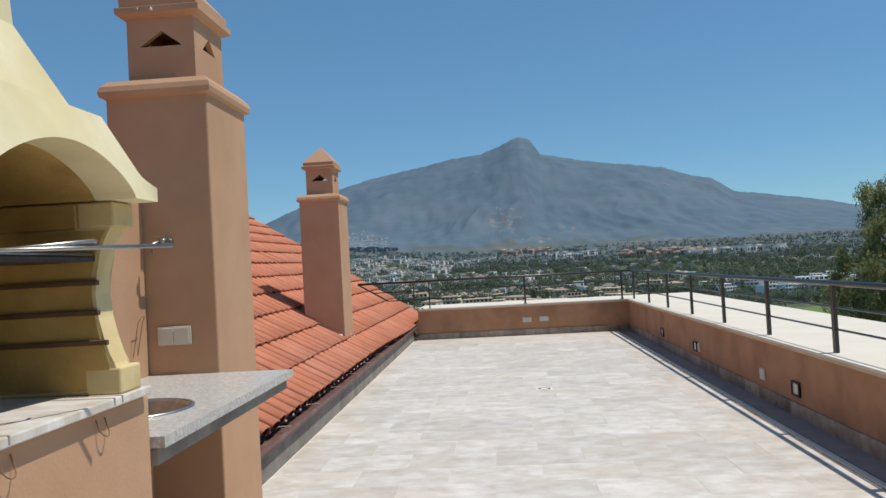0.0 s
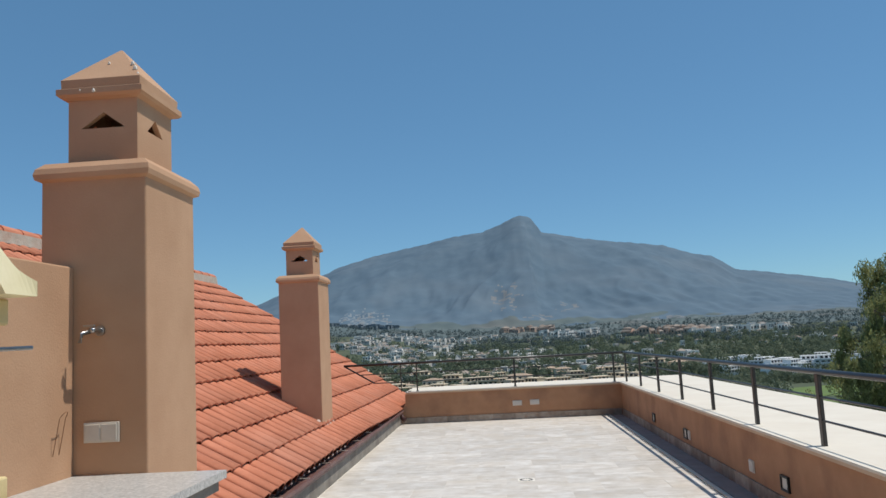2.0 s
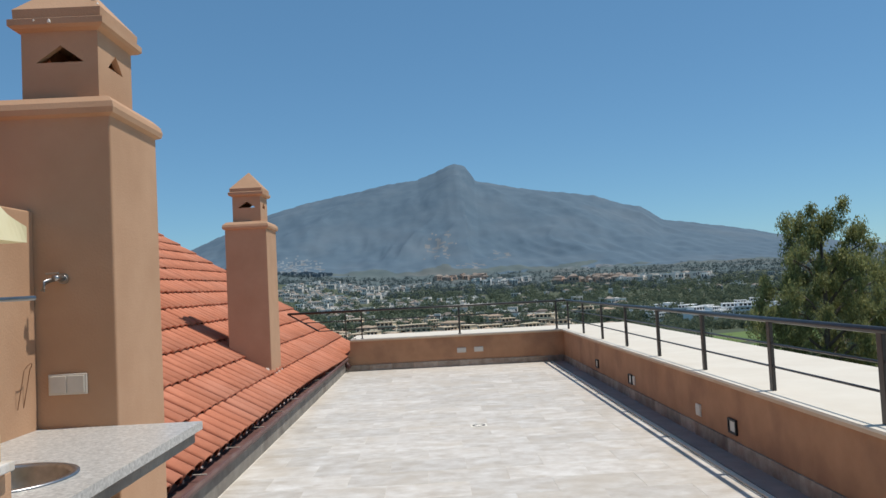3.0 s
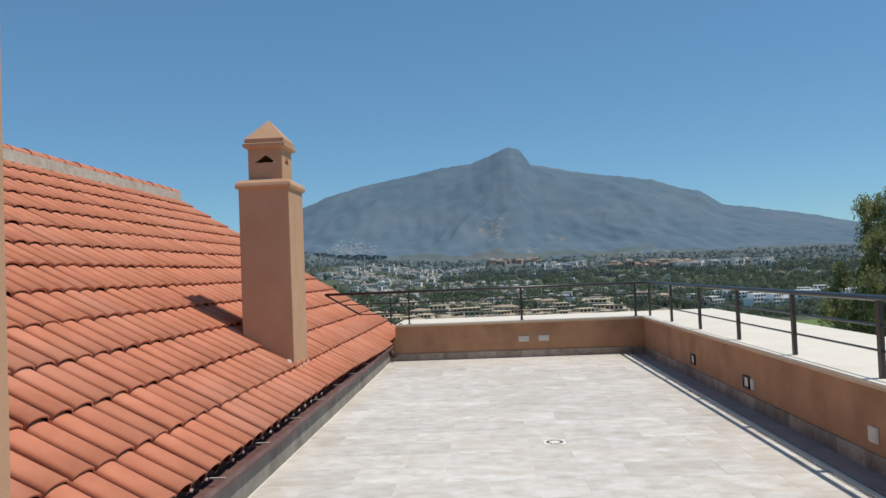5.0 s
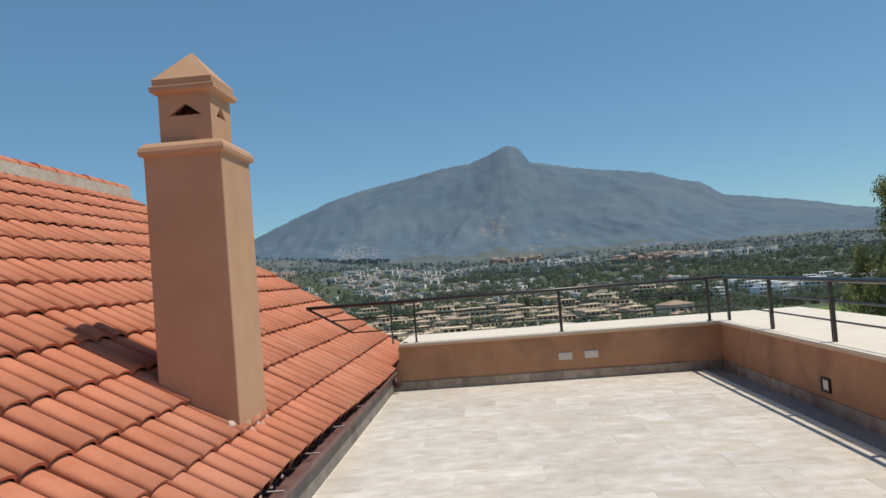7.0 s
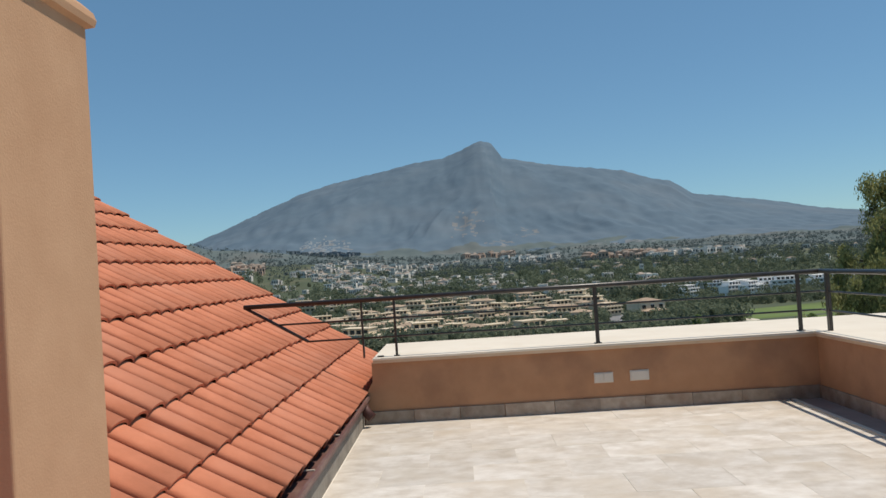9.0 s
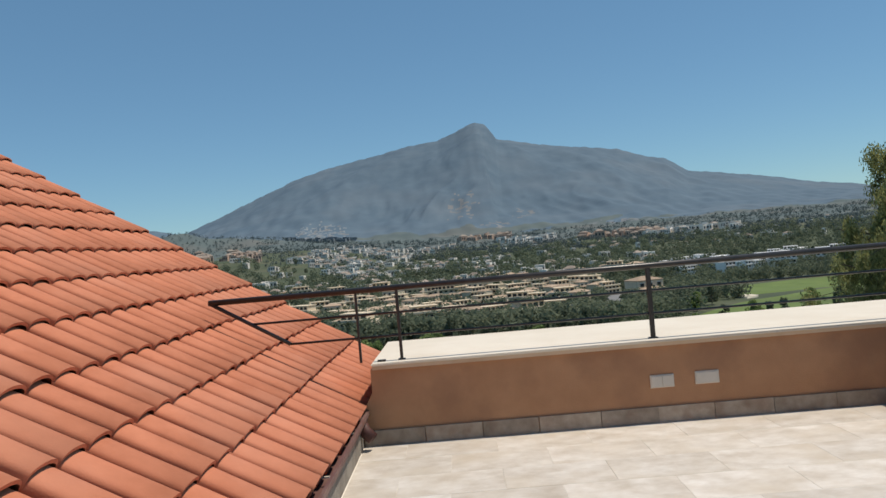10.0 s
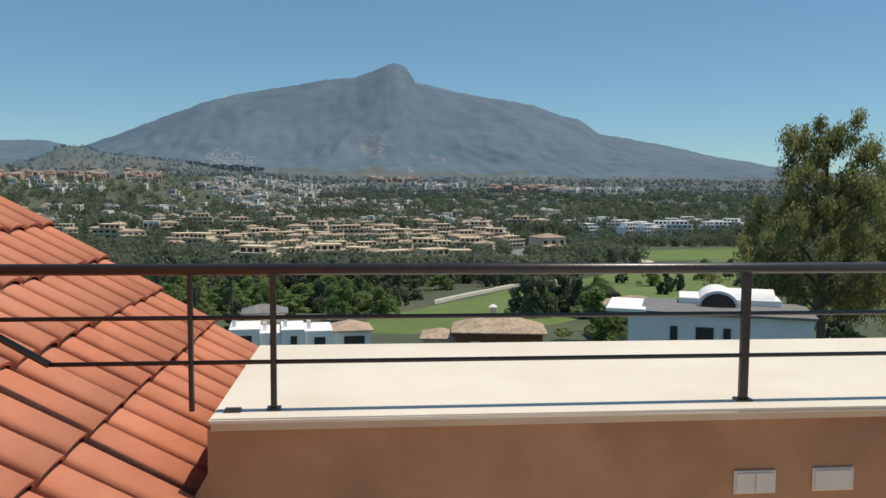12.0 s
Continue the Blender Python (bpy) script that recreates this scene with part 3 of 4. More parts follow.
part("outlet", tube([(0.03, 13.90, 0.23), (0.075, 13.88, 0.13), (0.125, 13.86, 0.085)], 0.044, sides=12), OUTLET, gutter, "dark red-brown downpipe outlet", smooth=True)

# ---- distant land ----
EYE_X, EYE_Y = 0.69, 11.2
RING_D = (0, 45, 70, 120, 200, 350, 500, 800, 1200, 1800, 2500, 3200, 4900)
RING_Z = (-15, -13.5, -14.0, -17.4, -22.5, -28, -31, -30, -22, -3, 34, 60, 80)
RIDGE_PX = (-3300, -2200, -1651, -1455, -1332, -1295, -1156, -902, -748, -594, -335, -204, -46, 46, 99, 139, 187, 233, 327, 490, 654, 805, 931, 1029, 1129, 1328, 1529, 1733, 1909, 1998, 2624, 4000)
RIDGE_PZ = (120, 190, 208, 210, 181, 181, 232, 333, 392, 434, 480, 506, 525, 558, 586, 594, 579, 509, 485, 453, 429, 407, 361, 343, 274, 243, 210, 165, 144, 125, 60, 40)


def smooth(v):
    v = np.clip(v, 0, 1)
    return v * v * (3 - 2 * v)


def bumps(x, y, wave, seed):
    """A few crossed waves, as a soft unevenness of -1 to 1."""
    r = np.random.RandomState(seed)
    out = 0
    for k in range(7):
        a, f, ph = r.uniform(0, math.tau), r.uniform(0.6, 2.2) / wave, r.uniform(0, math.tau)
        out = out + np.sin((x * math.cos(a) + y * math.sin(a)) * f * math.tau + ph)
    return out / 4


def ridges(x, y, seed, octaves=4):
    """Sharp-crested uneven noise of 0 to 1 over cells of size one."""
    r = np.random.RandomState(seed)
    grid = r.uniform(0, 1, (64, 64))
    out, weight, total = 0, 1.0, 0.0
    for k in range(octaves):
        i, j = np.floor(x).astype(int), np.floor(y).astype(int)
        u, v = smooth(x - i), smooth(y - j)
        n = (grid[i % 64, j % 64] * (1 - u) + grid[(i + 1) % 64, j % 64] * u) * (1 - v) + (grid[i % 64, (j + 1) % 64] * (1 - u) + grid[(i + 1) % 64, (j + 1) % 64] * u) * v
        out, total = out + weight * (1 - np.abs(2 * n - 1)), total + weight
        x, y, weight = x * 2.03 + 7.3, y * 2.03 + 3.1, weight * 0.5
    return out / total


def ground_z(x, y):
    x, y = np.asarray(x, float), np.asarray(y, float)
    dx, dy = x - EYE_X, y - EYE_Y
    d, az = np.hypot(dx, dy), np.degrees(np.arctan2(dx, dy))
    z = np.interp(d, RING_D, RING_Z)
    z = z + bumps(x, y, 130, 3) * np.interp(d, (60, 150, 500, 2000), (0, 0.7, 2.0, 5.0))
    z = z + 24 * smooth((-az - 1) / 11) * smooth((d - 900) / 800) * (np.abs(az) < 60)
    z = z + 52 * np.exp(-((x + 770) / 85) ** 2 - ((y - 2200) / 150) ** 2) + 30 * np.exp(-((x + 600) / 150) ** 2 - ((y - 2250) / 180) ** 2)
    front = np.maximum(y, 1.0)
    crest = np.interp(x * 3800 / front, RIDGE_PX, RIDGE_PZ) + (bumps(x, y * 0.2, 90, 14) * 3.0 + bumps(x, y * 0.2, 35, 15) * 1.6) * smooth((y - 3450) / 300)
    rise = smooth((y - 2450) / 1400) ** 1.25 * np.where(y > 3800, 1 - 0.7 * smooth((y - 3800) / 900), 1)
    lean = x + 0.35 * (y - 3800) * np.sign(x - 150) + 60 * bumps(x, y, 600, 5)
    spur = (ridges(lean / 330 + 20, y / 900 + 20, 40) - 0.55) * 52 + (ridges(x / 150 + 9, y / 260 + 9, 41) - 0.55) * 11
    slope = rise * (crest - z) + spur * np.clip(crest / 420, 0, 1) ** 1.5 * smooth((y - 2550) / 450) * (1 - smooth((y - 3400) / 330))
    return z + np.where(y > 2450, slope, 0)


AZ = np.concatenate([np.arange(-180, -44, 6), np.arange(-44, -26, 1.0), np.arange(-26, 34, 0.13), np.arange(34, 50, 1.0), np.arange(50, 181, 6)])
RAD = np.concatenate([[0.5, 5, 10], np.geomspace(15, 420, 70), np.geomspace(430, 2400, 50), np.linspace(2430, 3200, 64), np.linspace(3212, 3900, 58), np.linspace(3920, 4870, 20)])
ga, gr = np.meshgrid(np.radians(AZ), RAD)
gx, gy = EYE_X + gr * np.sin(ga), EYE_Y + gr * np.cos(ga)
gz = ground_z(gx, gy)
nc = len(AZ)
verts = np.stack([gx, gy, gz], -1).reshape(-1, 3)
ii, jj = np.meshgrid(np.arange(len(RAD) - 1), np.arange(nc - 1), indexing="ij")
a = (ii * nc + jj).ravel()
quads = np.stack([a, a + 1, a + nc + 1, a + nc], -1)
me = bpy.data.meshes.new("ground")
me.from_pydata(verts.tolist(), [], quads.tolist())
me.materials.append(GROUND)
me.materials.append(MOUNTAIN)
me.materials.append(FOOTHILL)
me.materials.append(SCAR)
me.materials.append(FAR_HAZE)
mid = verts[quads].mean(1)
# Haze tints by distance: plain scrub, then foothill, then mountain.
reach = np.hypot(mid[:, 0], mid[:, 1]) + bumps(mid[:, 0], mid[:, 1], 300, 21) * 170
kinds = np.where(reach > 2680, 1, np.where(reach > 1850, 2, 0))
away = np.hypot(mid[:, 0] - EYE_X, mid[:, 1] - EYE_Y)
bearing = np.degrees(np.arctan2(mid[:, 0] - EYE_X, mid[:, 1] - EYE_Y))
grain = bumps(mid[:, 0], mid[:, 1], 34, 31) + 0.6 * bumps(mid[:, 0], mid[:, 1], 140, 32)
# Bare patches below the mountain, in the haze-tinted scar colour.
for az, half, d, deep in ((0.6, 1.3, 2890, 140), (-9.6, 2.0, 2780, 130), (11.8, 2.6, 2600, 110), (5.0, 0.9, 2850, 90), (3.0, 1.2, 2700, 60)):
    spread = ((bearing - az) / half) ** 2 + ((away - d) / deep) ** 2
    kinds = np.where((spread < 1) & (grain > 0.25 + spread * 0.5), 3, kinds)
# Pale speckle on the ground faces, in the haze-tinted wall colour.
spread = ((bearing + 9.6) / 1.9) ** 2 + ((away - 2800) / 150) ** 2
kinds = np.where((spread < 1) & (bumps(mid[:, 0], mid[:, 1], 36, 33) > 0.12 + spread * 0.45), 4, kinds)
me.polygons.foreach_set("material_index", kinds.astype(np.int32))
me.shade_smooth()
tagged(new("ground", me), "wooded valley and a mountain tinted blue-grey for haze", "landscape", kind="structure")


def spot(az, d):
    x, y = EYE_X + d * math.sin(radians(az)), EYE_Y + d * math.cos(radians(az))
    return x, y, float(ground_z(x, y))


def lawn(name, az, near, far, material, label, category, lift=0.35, n=40):
    """A patch laid on the ground between two outlines of distance."""
    bm = bmesh.new()
    cols = []
    for i in range(n + 1):
        t = az[0] + (az[-1] - az[0]) * i / n
        d0, d1 = np.interp(t, az, near), np.interp(t, az, far)
        cols.append([bm.verts.new((p[0], p[1], p[2] + (lift if 0 < k < 16 else -0.4))) for k, p in ((k, spot(t, d0 + (d1 - d0) * k / 16)) for k in range(17))])
    for c0, c1 in zip(cols, cols[1:]):
        for k in range(16):
            bm.faces.new((c0[k], c0[k + 1], c1[k + 1], c1[k]))
    return tagged(new(name, as_mesh(name, bm, material)), label, category, kind="structure")


lawn("fairway", (0, 3, 9, 14, 20, 27), (92, 90, 92, 100, 130, 190), (118, 128, 160, 215, 300, 345), LAWN, "bright green golf fairway in the valley", "lawn", lift=0.15)
lawn("fairway_far", (18.5, 20, 23, 27), (330, 318, 322, 340), (350, 420, 440, 450), LAWN, "bright green golf fairway farther down the valley", "lawn")
lawn("bunker", (19.2, 19.9, 20.6), (306, 300, 306), (308, 320, 308), SAND, "pale sand bunker on the fairway", "bunker", lift=0.6, n=8)
lawn("path", (5, 9, 12, 14.5), (140, 162, 190, 226), (143, 165, 194, 230), SAND, "pale path along the fairway", "path", lift=0.6, n=24)
lawn("road", (10.4, 11.0, 11.6), (290, 285, 290), (420, 430, 420), ASPHALT, "grey road between the houses", "road", lift=0.8, n=6)


# ---- foliage ----
def cards(centres, radii, count, size, seed, flat=0.8):
    """Many small leaf cards on the outside of round clumps: vertices and quads."""
    r = np.random.RandomState(seed)
    k = r.randint(0, len(centres), count)
    way = r.normal(size=(count, 3))
    way /= np.linalg.norm(way, axis=1, keepdims=True)
    p = centres[k] + way * radii[k] * r.uniform(0.55, 1.05, (count, 1)) ** 0.6
    nrm = way + r.normal(scale=flat, size=(count, 3))
    nrm /= np.linalg.norm(nrm, axis=1, keepdims=True)
    u = np.cross(nrm, r.normal(size=(count, 3)))
    u /= np.linalg.norm(u, axis=1, keepdims=True)
    v = np.cross(nrm, u)
    s = size * r.uniform(0.6, 1.4, (count, 1))
    vs = np.stack([p - u * s, p - v * s * 0.45, p + u * s, p + v * s * 0.45], 1).reshape(-1, 3)
    return vs, np.arange(count * 4).reshape(-1, 4)


def leaf_mesh(name, vs, fs, material):
    me = bpy.data.meshes.new(name)
    me.from_pydata(vs.tolist(), [], fs.tolist())
    me.materials.append(material)
    return me


def crown_clumps(seed, height, width, base, n, droop=0.0):
    r = np.random.RandomState(seed)
    t = r.uniform(0, 1, n)
    ang = r.uniform(0, math.tau, n)
    spread = np.sqrt(r.uniform(0.05, 1, n)) * width / 2 * np.sin(np.clip(0.18 + 0.82 * (1 - t), 0, 1) * math.pi / 2) ** 0.8
    c = np.stack([np.cos(ang) * spread, np.sin(ang) * spread, base + t * (height - base) - droop * (spread / width)], -1)
    rad = np.stack([r.uniform(0.07, 0.13, n) * width] * 2 + [r.uniform(0.07, 0.14, n) * width], -1)
    return c, rad


def tree(x, y, height, width, base, clumps, count, size, material, seed, label, group=""):
    z = float(ground_z(x, y))
    ob = thing("tree", label, "tree", group, at=(x, y, z))
    c, rad = crown_clumps(seed, height - 0.6, width, base, clumps, droop=height * 0.12)
    wood = bmesh.new()
    tube([(0, 0, -0.5), (width * 0.01, 0, height * 0.2), (-width * 0.01, 0.1, height * 0.45), (0.1, 0, height * 0.72), (0, 0, height * 0.9)], height * 0.022, wood, 8, height * 0.004)
    for k in range(min(16, clumps)):
        s = Vector((0, 0, max(height * 0.2, c[k][2] * 0.62)))
        e = Vector(c[k])
        tube([s, s.lerp(e, 0.5) + Vector((0, 0, height * 0.03)), e], height * 0.007, wood, 5, height * 0.0018)
    part("trunk", wood, BARK, ob)
    part("crown", leaf_mesh("crown", *cards(c, rad, count, size, seed + 1), material), None, ob)
    return ob


def eucalyptus(x, y, height, width, seed, label):
    """A forked trunk, long rising limbs, and separate hanging clumps of narrow leaves with sky between them."""
    r = np.random.RandomState(seed)
    z = float(ground_z(x, y))
    ob = thing("tree", label, "tree", at=(x, y, z))
    wood = bmesh.new()
    tube([(0, 0, -0.5), (0.15, 0.1, height * 0.16), (-0.1, 0, height * 0.32), (0.1, 0.1, height * 0.55), (0.0, 0, height * 0.80)], height * 0.020, wood, 10, height * 0.005)
    centres, radii = [], []
    for k in range(15):
        t = 0.12 + 0.72 * k / 14
        ang = k * 2.4 + r.uniform(-0.4, 0.4)
        reach = width / 2 * (math.sin(math.pi * min(1, 0.30 + 0.66 * t)) ** 0.7) * r.uniform(0.78, 1.08)
        start = Vector((0, 0, height * (0.14 + 0.60 * t)))
        end = Vector((math.cos(ang) * reach, math.sin(ang) * reach, start.z + height * r.uniform(0.10, 0.19)))
        bend = start.lerp(end, 0.5) + Vector((0, 0, height * 0.035))
        tube([start, bend, end], height * 0.0075, wood, 6, height * 0.002)
        for q in range(10):
            f = r.uniform(0.35, 1.06)
            c = start.lerp(end, f) + Vector(r.normal(scale=(0.085 * width, 0.085 * width, 0.045 * height)))
            tube([start.lerp(end, min(f, 1)), c], 0.035, wood, 4, 0.012)
            size = r.uniform(0.55, 1.15) * width / 12
            centres.append((c.x, c.y, c.z - 0.3 * size))
            radii.append((size * 0.85, size * 0.85, size * r.uniform(1.0, 1.6)))
    for k in range(16):
        c = r.normal(scale=(0.11 * width, 0.11 * width, 0.05 * height)) + np.array((0, 0, height * 0.88))
        size = r.uniform(0.6, 1.0) * width / 12
        centres.append(tuple(c))
        radii.append((size, size, size * 1.3))
    part("trunk", wood, BARK, ob)
    centres, radii = np.array(centres), np.array(radii)
    count = len(centres) * 360
    k = r.randint(0, len(centres), count)
    way = r.normal(size=(count, 3))
    way /= np.linalg.norm(way, axis=1, keepdims=True)
    p = centres[k] + way * radii[k] * r.uniform(0.2, 1.08, (count, 1))
    u = r.normal(scale=0.5, size=(count, 3)) + np.array((0, 0, -1.0))
    u /= np.linalg.norm(u, axis=1, keepdims=True)
    v = np.cross(u, r.normal(size=(count, 3)))
    v /= np.linalg.norm(v, axis=1, keepdims=True)
    n = r.uniform(0.10, 0.24, (count, 1))
    vs = np.stack([p - u * n, p - v * n * 0.30, p + u * n, p + v * n * 0.30], 1).reshape(-1, 3)
    part("crown", leaf_mesh("crown", vs, np.arange(count * 4).reshape(-1, 4), LEAF), None, ob)
    return ob


eucalyptus(37.7, 72.0, 22.6, 12.8, 11, "tall airy eucalyptus with drooping olive green foliage")
eucalyptus(50.0, 76.0, 19.5, 14.0, 12, "tall broad eucalyptus with olive green foliage")


# ---- houses of the valley ----
def hip_roof(x0, x1, y0, y1, z, h, over=0.5):
    bm = bmesh.new()
    x0, x1, y0, y1 = x0 - over, x1 + over, y0 - over, y1 + over
    w = min(x1 - x0, y1 - y0) / 2 * 0.98
    low = [bm.verts.new(p) for p in rect(x0, x1, y0, y1, z)]
    brim = [bm.verts.new(p) for p in rect(x0, x1, y0, y1, z + 0.18)]
    if x1 - x0 > y1 - y0:
        tops = [(x0 + w, (y0 + y1) / 2, z + h), (x1 - w, (y0 + y1) / 2, z + h)]
        order = ((0, 1, 1, 0), (1, 2, 1), (2, 3, 0, 1), (3, 0, 0))
    else:
        tops = [((x0 + x1) / 2, y0 + w, z + h), ((x0 + x1) / 2, y1 - w, z + h)]
        order = ((0, 1, 0), (1, 2, 1, 0), (2, 3, 1), (3, 0, 0, 1))
    t = [bm.verts.new(p) for p in tops]
    bm.faces.new(low)
    for k in range(4):
        bm.faces.new((low[k], low[(k + 1) % 4], brim[(k + 1) % 4], brim[k]))
    for o in order:
        bm.faces.new([brim[o[0]], brim[o[1]]] + [t[q] for q in o[2:]])
    return bm


def windows(ob, x0, x1, y, z0, count, w, h, sill=True):
    """A row of windows in a wall that looks towards -y."""
    for k in range(count):
        cx = x0 + (x1 - x0) * (k + 0.5) / count
        win = part("window", box(cx - w / 2, cx + w / 2, y - 0.05, y + 0.1, z0, z0 + h), GLASS_DARK, ob, "dark glass")
        if sill:
            part("frame", box(cx - w / 2 - 0.12, cx + w / 2 + 0.12, y - 0.12, y + 0.05, z0 + h, z0 + h + 0.16), WHITE_WALL, win)


def townhouse(kind, wall, roof):
    ob = thing("house", "beige rendered townhouse with terraces and tiled roofs among trees" if wall is BEIGE_WALL else "white rendered apartment block with flat terraces among trees",
               "house", "townhouses in the valley")
    if kind == 0:
        part("wall", box(-8, 8, -4, 4, -3, 5.6), wall, ob)
        part("roof", hip_roof(-8, 8, -4, 4, 5.6, 1.5, 0.3), roof, ob)
        part("wing", box(-8, -1, -7, -4, -3, 2.8), wall, ob)
        part("roof", hip_roof(-8, -1, -7, -4, 2.8, 1.1), roof, ob)
        windows(ob, -8, 8, -4.0, 3.3, 4, 1.9, 1.5)
        windows(ob, 0, 8, -4.0, 0.3, 2, 2.4, 1.9)
        part("balcony", box(-0.5, 8.3, -6.0, -4.0, 2.55, 2.8), wall, ob)
        part("parapet", box(-0.5, 8.3, -6.0, -5.8, 2.8, 3.5), wall, ob)
        part("chimney", box(3, 4, 0.5, 1.5, 6.5, 9.0), wall, ob)
    elif kind == 1:
        part("wall", box(-6, 6, -5, 5, -3, 6.4), wall, ob)
        part("roof", hip_roof(-6, 6, -5, 5, 6.4, 1.7, 0.3), roof, ob)
        windows(ob, -6, 6, -5.0, 3.9, 3, 1.7, 1.5)
        windows(ob, -6, 6, -5.0, 0.6, 2, 2.6, 2.0)
        part("porch_roof", hip_roof(-5, 5, -8, -5, 2.9, 0.9), roof, ob)
        for xx in (-4.6, 0, 4.6):
            part("column", box(xx - 0.25, xx + 0.25, -7.8, -7.3, -3, 2.9), wall, ob)
    else:
        if wall is BEIGE_WALL:
            part("tile_roof", hip_roof(-10, -6.6, -4.5, 5, 6.0, 1.0, 0.3), HOUSE_ROOF, ob)
            part("chimney", box(4, 4.9, 2, 2.9, 9.3, 11.2), wall, ob)
        part("wall", box(-10, 10, -5, 5, -3, 6.0), wall, ob)
        part("upper_wall", box(-6, 7, -3, 5, 6.0, 9.0), wall, ob)
        part("roof", box(-6.5, 7.5, -3.6, 5.4, 9.0, 9.35), roof, ob)
        for zz in (2.7, 5.8):
            part("balcony", box(-10.3, 10.3, -6.8, -5, zz, zz + 0.95), wall, ob)
        windows(ob, -10, 10, -5.0, 0.4, 5, 2.2, 1.6, False)
        windows(ob, -10, 10, -5.0, 3.9, 5, 2.2, 1.3, False)
        windows(ob, -6, 7, -3.0, 6.5, 4, 2.2, 2.0, False)
    return ob


rng = random.Random(4)
protos = [townhouse(0, BEIGE_WALL, HOUSE_ROOF), townhouse(1, BEIGE_WALL, HOUSE_ROOF), townhouse(2, WHITE_WALL, WHITE_WALL), townhouse(2, BEIGE_WALL, BEIGE_WALL)]
placed = []


def place(kind, az, d, turn, size=1.0):
    x, y, z = spot(az, d)
    z += 2.0
    if protos[kind] is not None and not any(kind == q[3] for q in placed):
        protos[kind].matrix_basis = pose(x, y, z, rz=turn) @ Matrix.Diagonal((size, size, size, 1))
    else:
        copy_thing(protos[kind], pose(x, y, z, rz=turn) @ Matrix.Diagonal((size / protos[kind].scale.x,) * 3 + (1,)))
    placed.append((x, y, 9 * size, kind))


for k in range(42):
    place((0, 3, 1, 3)[k % 4], -13.0 + k * 0.57 + rng.uniform(-0.3, 0.3), rng.uniform(390, 480), rng.uniform(-45, 45) - 5, rng.uniform(0.55, 0.82))
for k in range(20):
    place((3, 0, 3, 1)[k % 4], -9.5 + k * 0.95 + rng.uniform(-0.4, 0.4), rng.uniform(318, 370), rng.uniform(-35, 35), rng.uniform(0.5, 0.72))
for k in range(40):
    place((0, 3, 1)[k % 3], -24 + k * 0.95 + rng.uniform(-0.5, 0.5), rng.uniform(490, 660), rng.uniform(-30, 30), rng.uniform(0.6, 0.95))
for k in range(22):
    place(2, 14.8 + k * 0.52 + rng.uniform(-0.2, 0.2), rng.uniform(560, 700), rng.uniform(-50, 50), rng.uniform(0.55, 0.88))
place(1, 13.1, 335, 20)
for k in range(13):
    place((3, 0, 3, 1)[k % 4], -7.5 + k * 1.2 + rng.uniform(-0.4, 0.4), rng.uniform(228, 285), rng.uniform(-35, 35), rng.uniform(0.5, 0.68))


def near_house(name, label, az, d, turn, make, sink=0.0, size=1.0):
    x, y, z = spot(az, d)
    ob = thing(name, label, "house", at=(x, y, z - sink))
    ob.scale = (size, size, size)
    ob.rotation_euler = (0, 0, radians(turn))
    make(ob)
    placed.append((x, y, 13, -1))
    return ob


def dome_house(ob):
    part("wall", box(-5.8, 6.6, -4.5, 2.2, -2, 6.05), WHITE_WALL, ob, "white rendered wall")
    part("roof", hip_roof(-5.8, 6.6, -4.5, 2.2, 6.05, 0.55, 0.25), GREY_ROOF, ob, "low grey slate roof")
    part("side_canopy", box(-7.4, -4.6, -4.9, 1, 6.08, 6.35, bevel=0.05), WHITE_WALL, ob)
    part("upper_wall", box(-2.3, 4.8, -1.9, 2.0, 6.06, 6.95, bevel=0.06), WHITE_WALL, ob, "white upper storey")
    vault = bmesh.new()
    prism([(0.45 + 1.5 * math.cos(k * math.pi / 20), 6.3 + 1.3 * math.sin(k * math.pi / 20)) for k in range(21)], "y", -2.6, 1.8, vault)
    part("vault", vault, WHITE_WALL, ob, "white barrel vault")
    part("vault", prism([(y, 6.4 + 1.15 * math.sqrt(max(0, 1 - (y / 1.9) ** 2))) for y in [1.9 * math.cos(k * math.pi / 20) for k in range(21)]], "x", 0.5, 4.4), WHITE_WALL, ob)
    part("arch_window", prism([(0.45 + 1.2 * math.cos(k * math.pi / 16), 6.45 + 0.95 * math.sin(k * math.pi / 16)) for k in range(17)], "y", -2.72, -2.58), GLASS_DARK, ob, "dark arched window")
    for xx, w in ((-2.6, 0.5), (-0.5, 1.2), (1.0, 0.5)):
        part("window", box(xx - w / 2, xx + w / 2, -4.58, -4.4, 2.2, 5.2), GLASS_DARK, ob)


def villa(ob):
    part("wall", box(-7, 6, -4, 4, -3, 3.2), BRICK_WALL, ob, "red-brown rendered wall")
    part("roof", hip_roof(-7, 6, -4, 4, 3.2, 2.0, 0.7), VILLA_ROOF, ob, "weathered tile roof")
    part("lower_wall", box(-12, -7, -3, 3, -3, 2.0), BEIGE_WALL, ob)
    part("roof", hip_roof(-12, -7, -3, 3, 2.0, 1.2, 0.5), VILLA_ROOF, ob)
    ch = part("chimney", box(-1.8, -0.9, 0.2, 1.0, 3.6, 6.4), BEIGE_WALL, ob)
    part("chimney_cap", loft([rect(-2.0, -0.7, 0.0, 1.2, 6.4), rect(-2.0, -0.7, 0.0, 1.2, 6.55), rect(-1.4, -1.3, 0.55, 0.65, 7.0)]), WHITE_WALL, ch)
    windows(ob, -6, 6, -4.0, 0.5, 3, 1.2, 1.3)


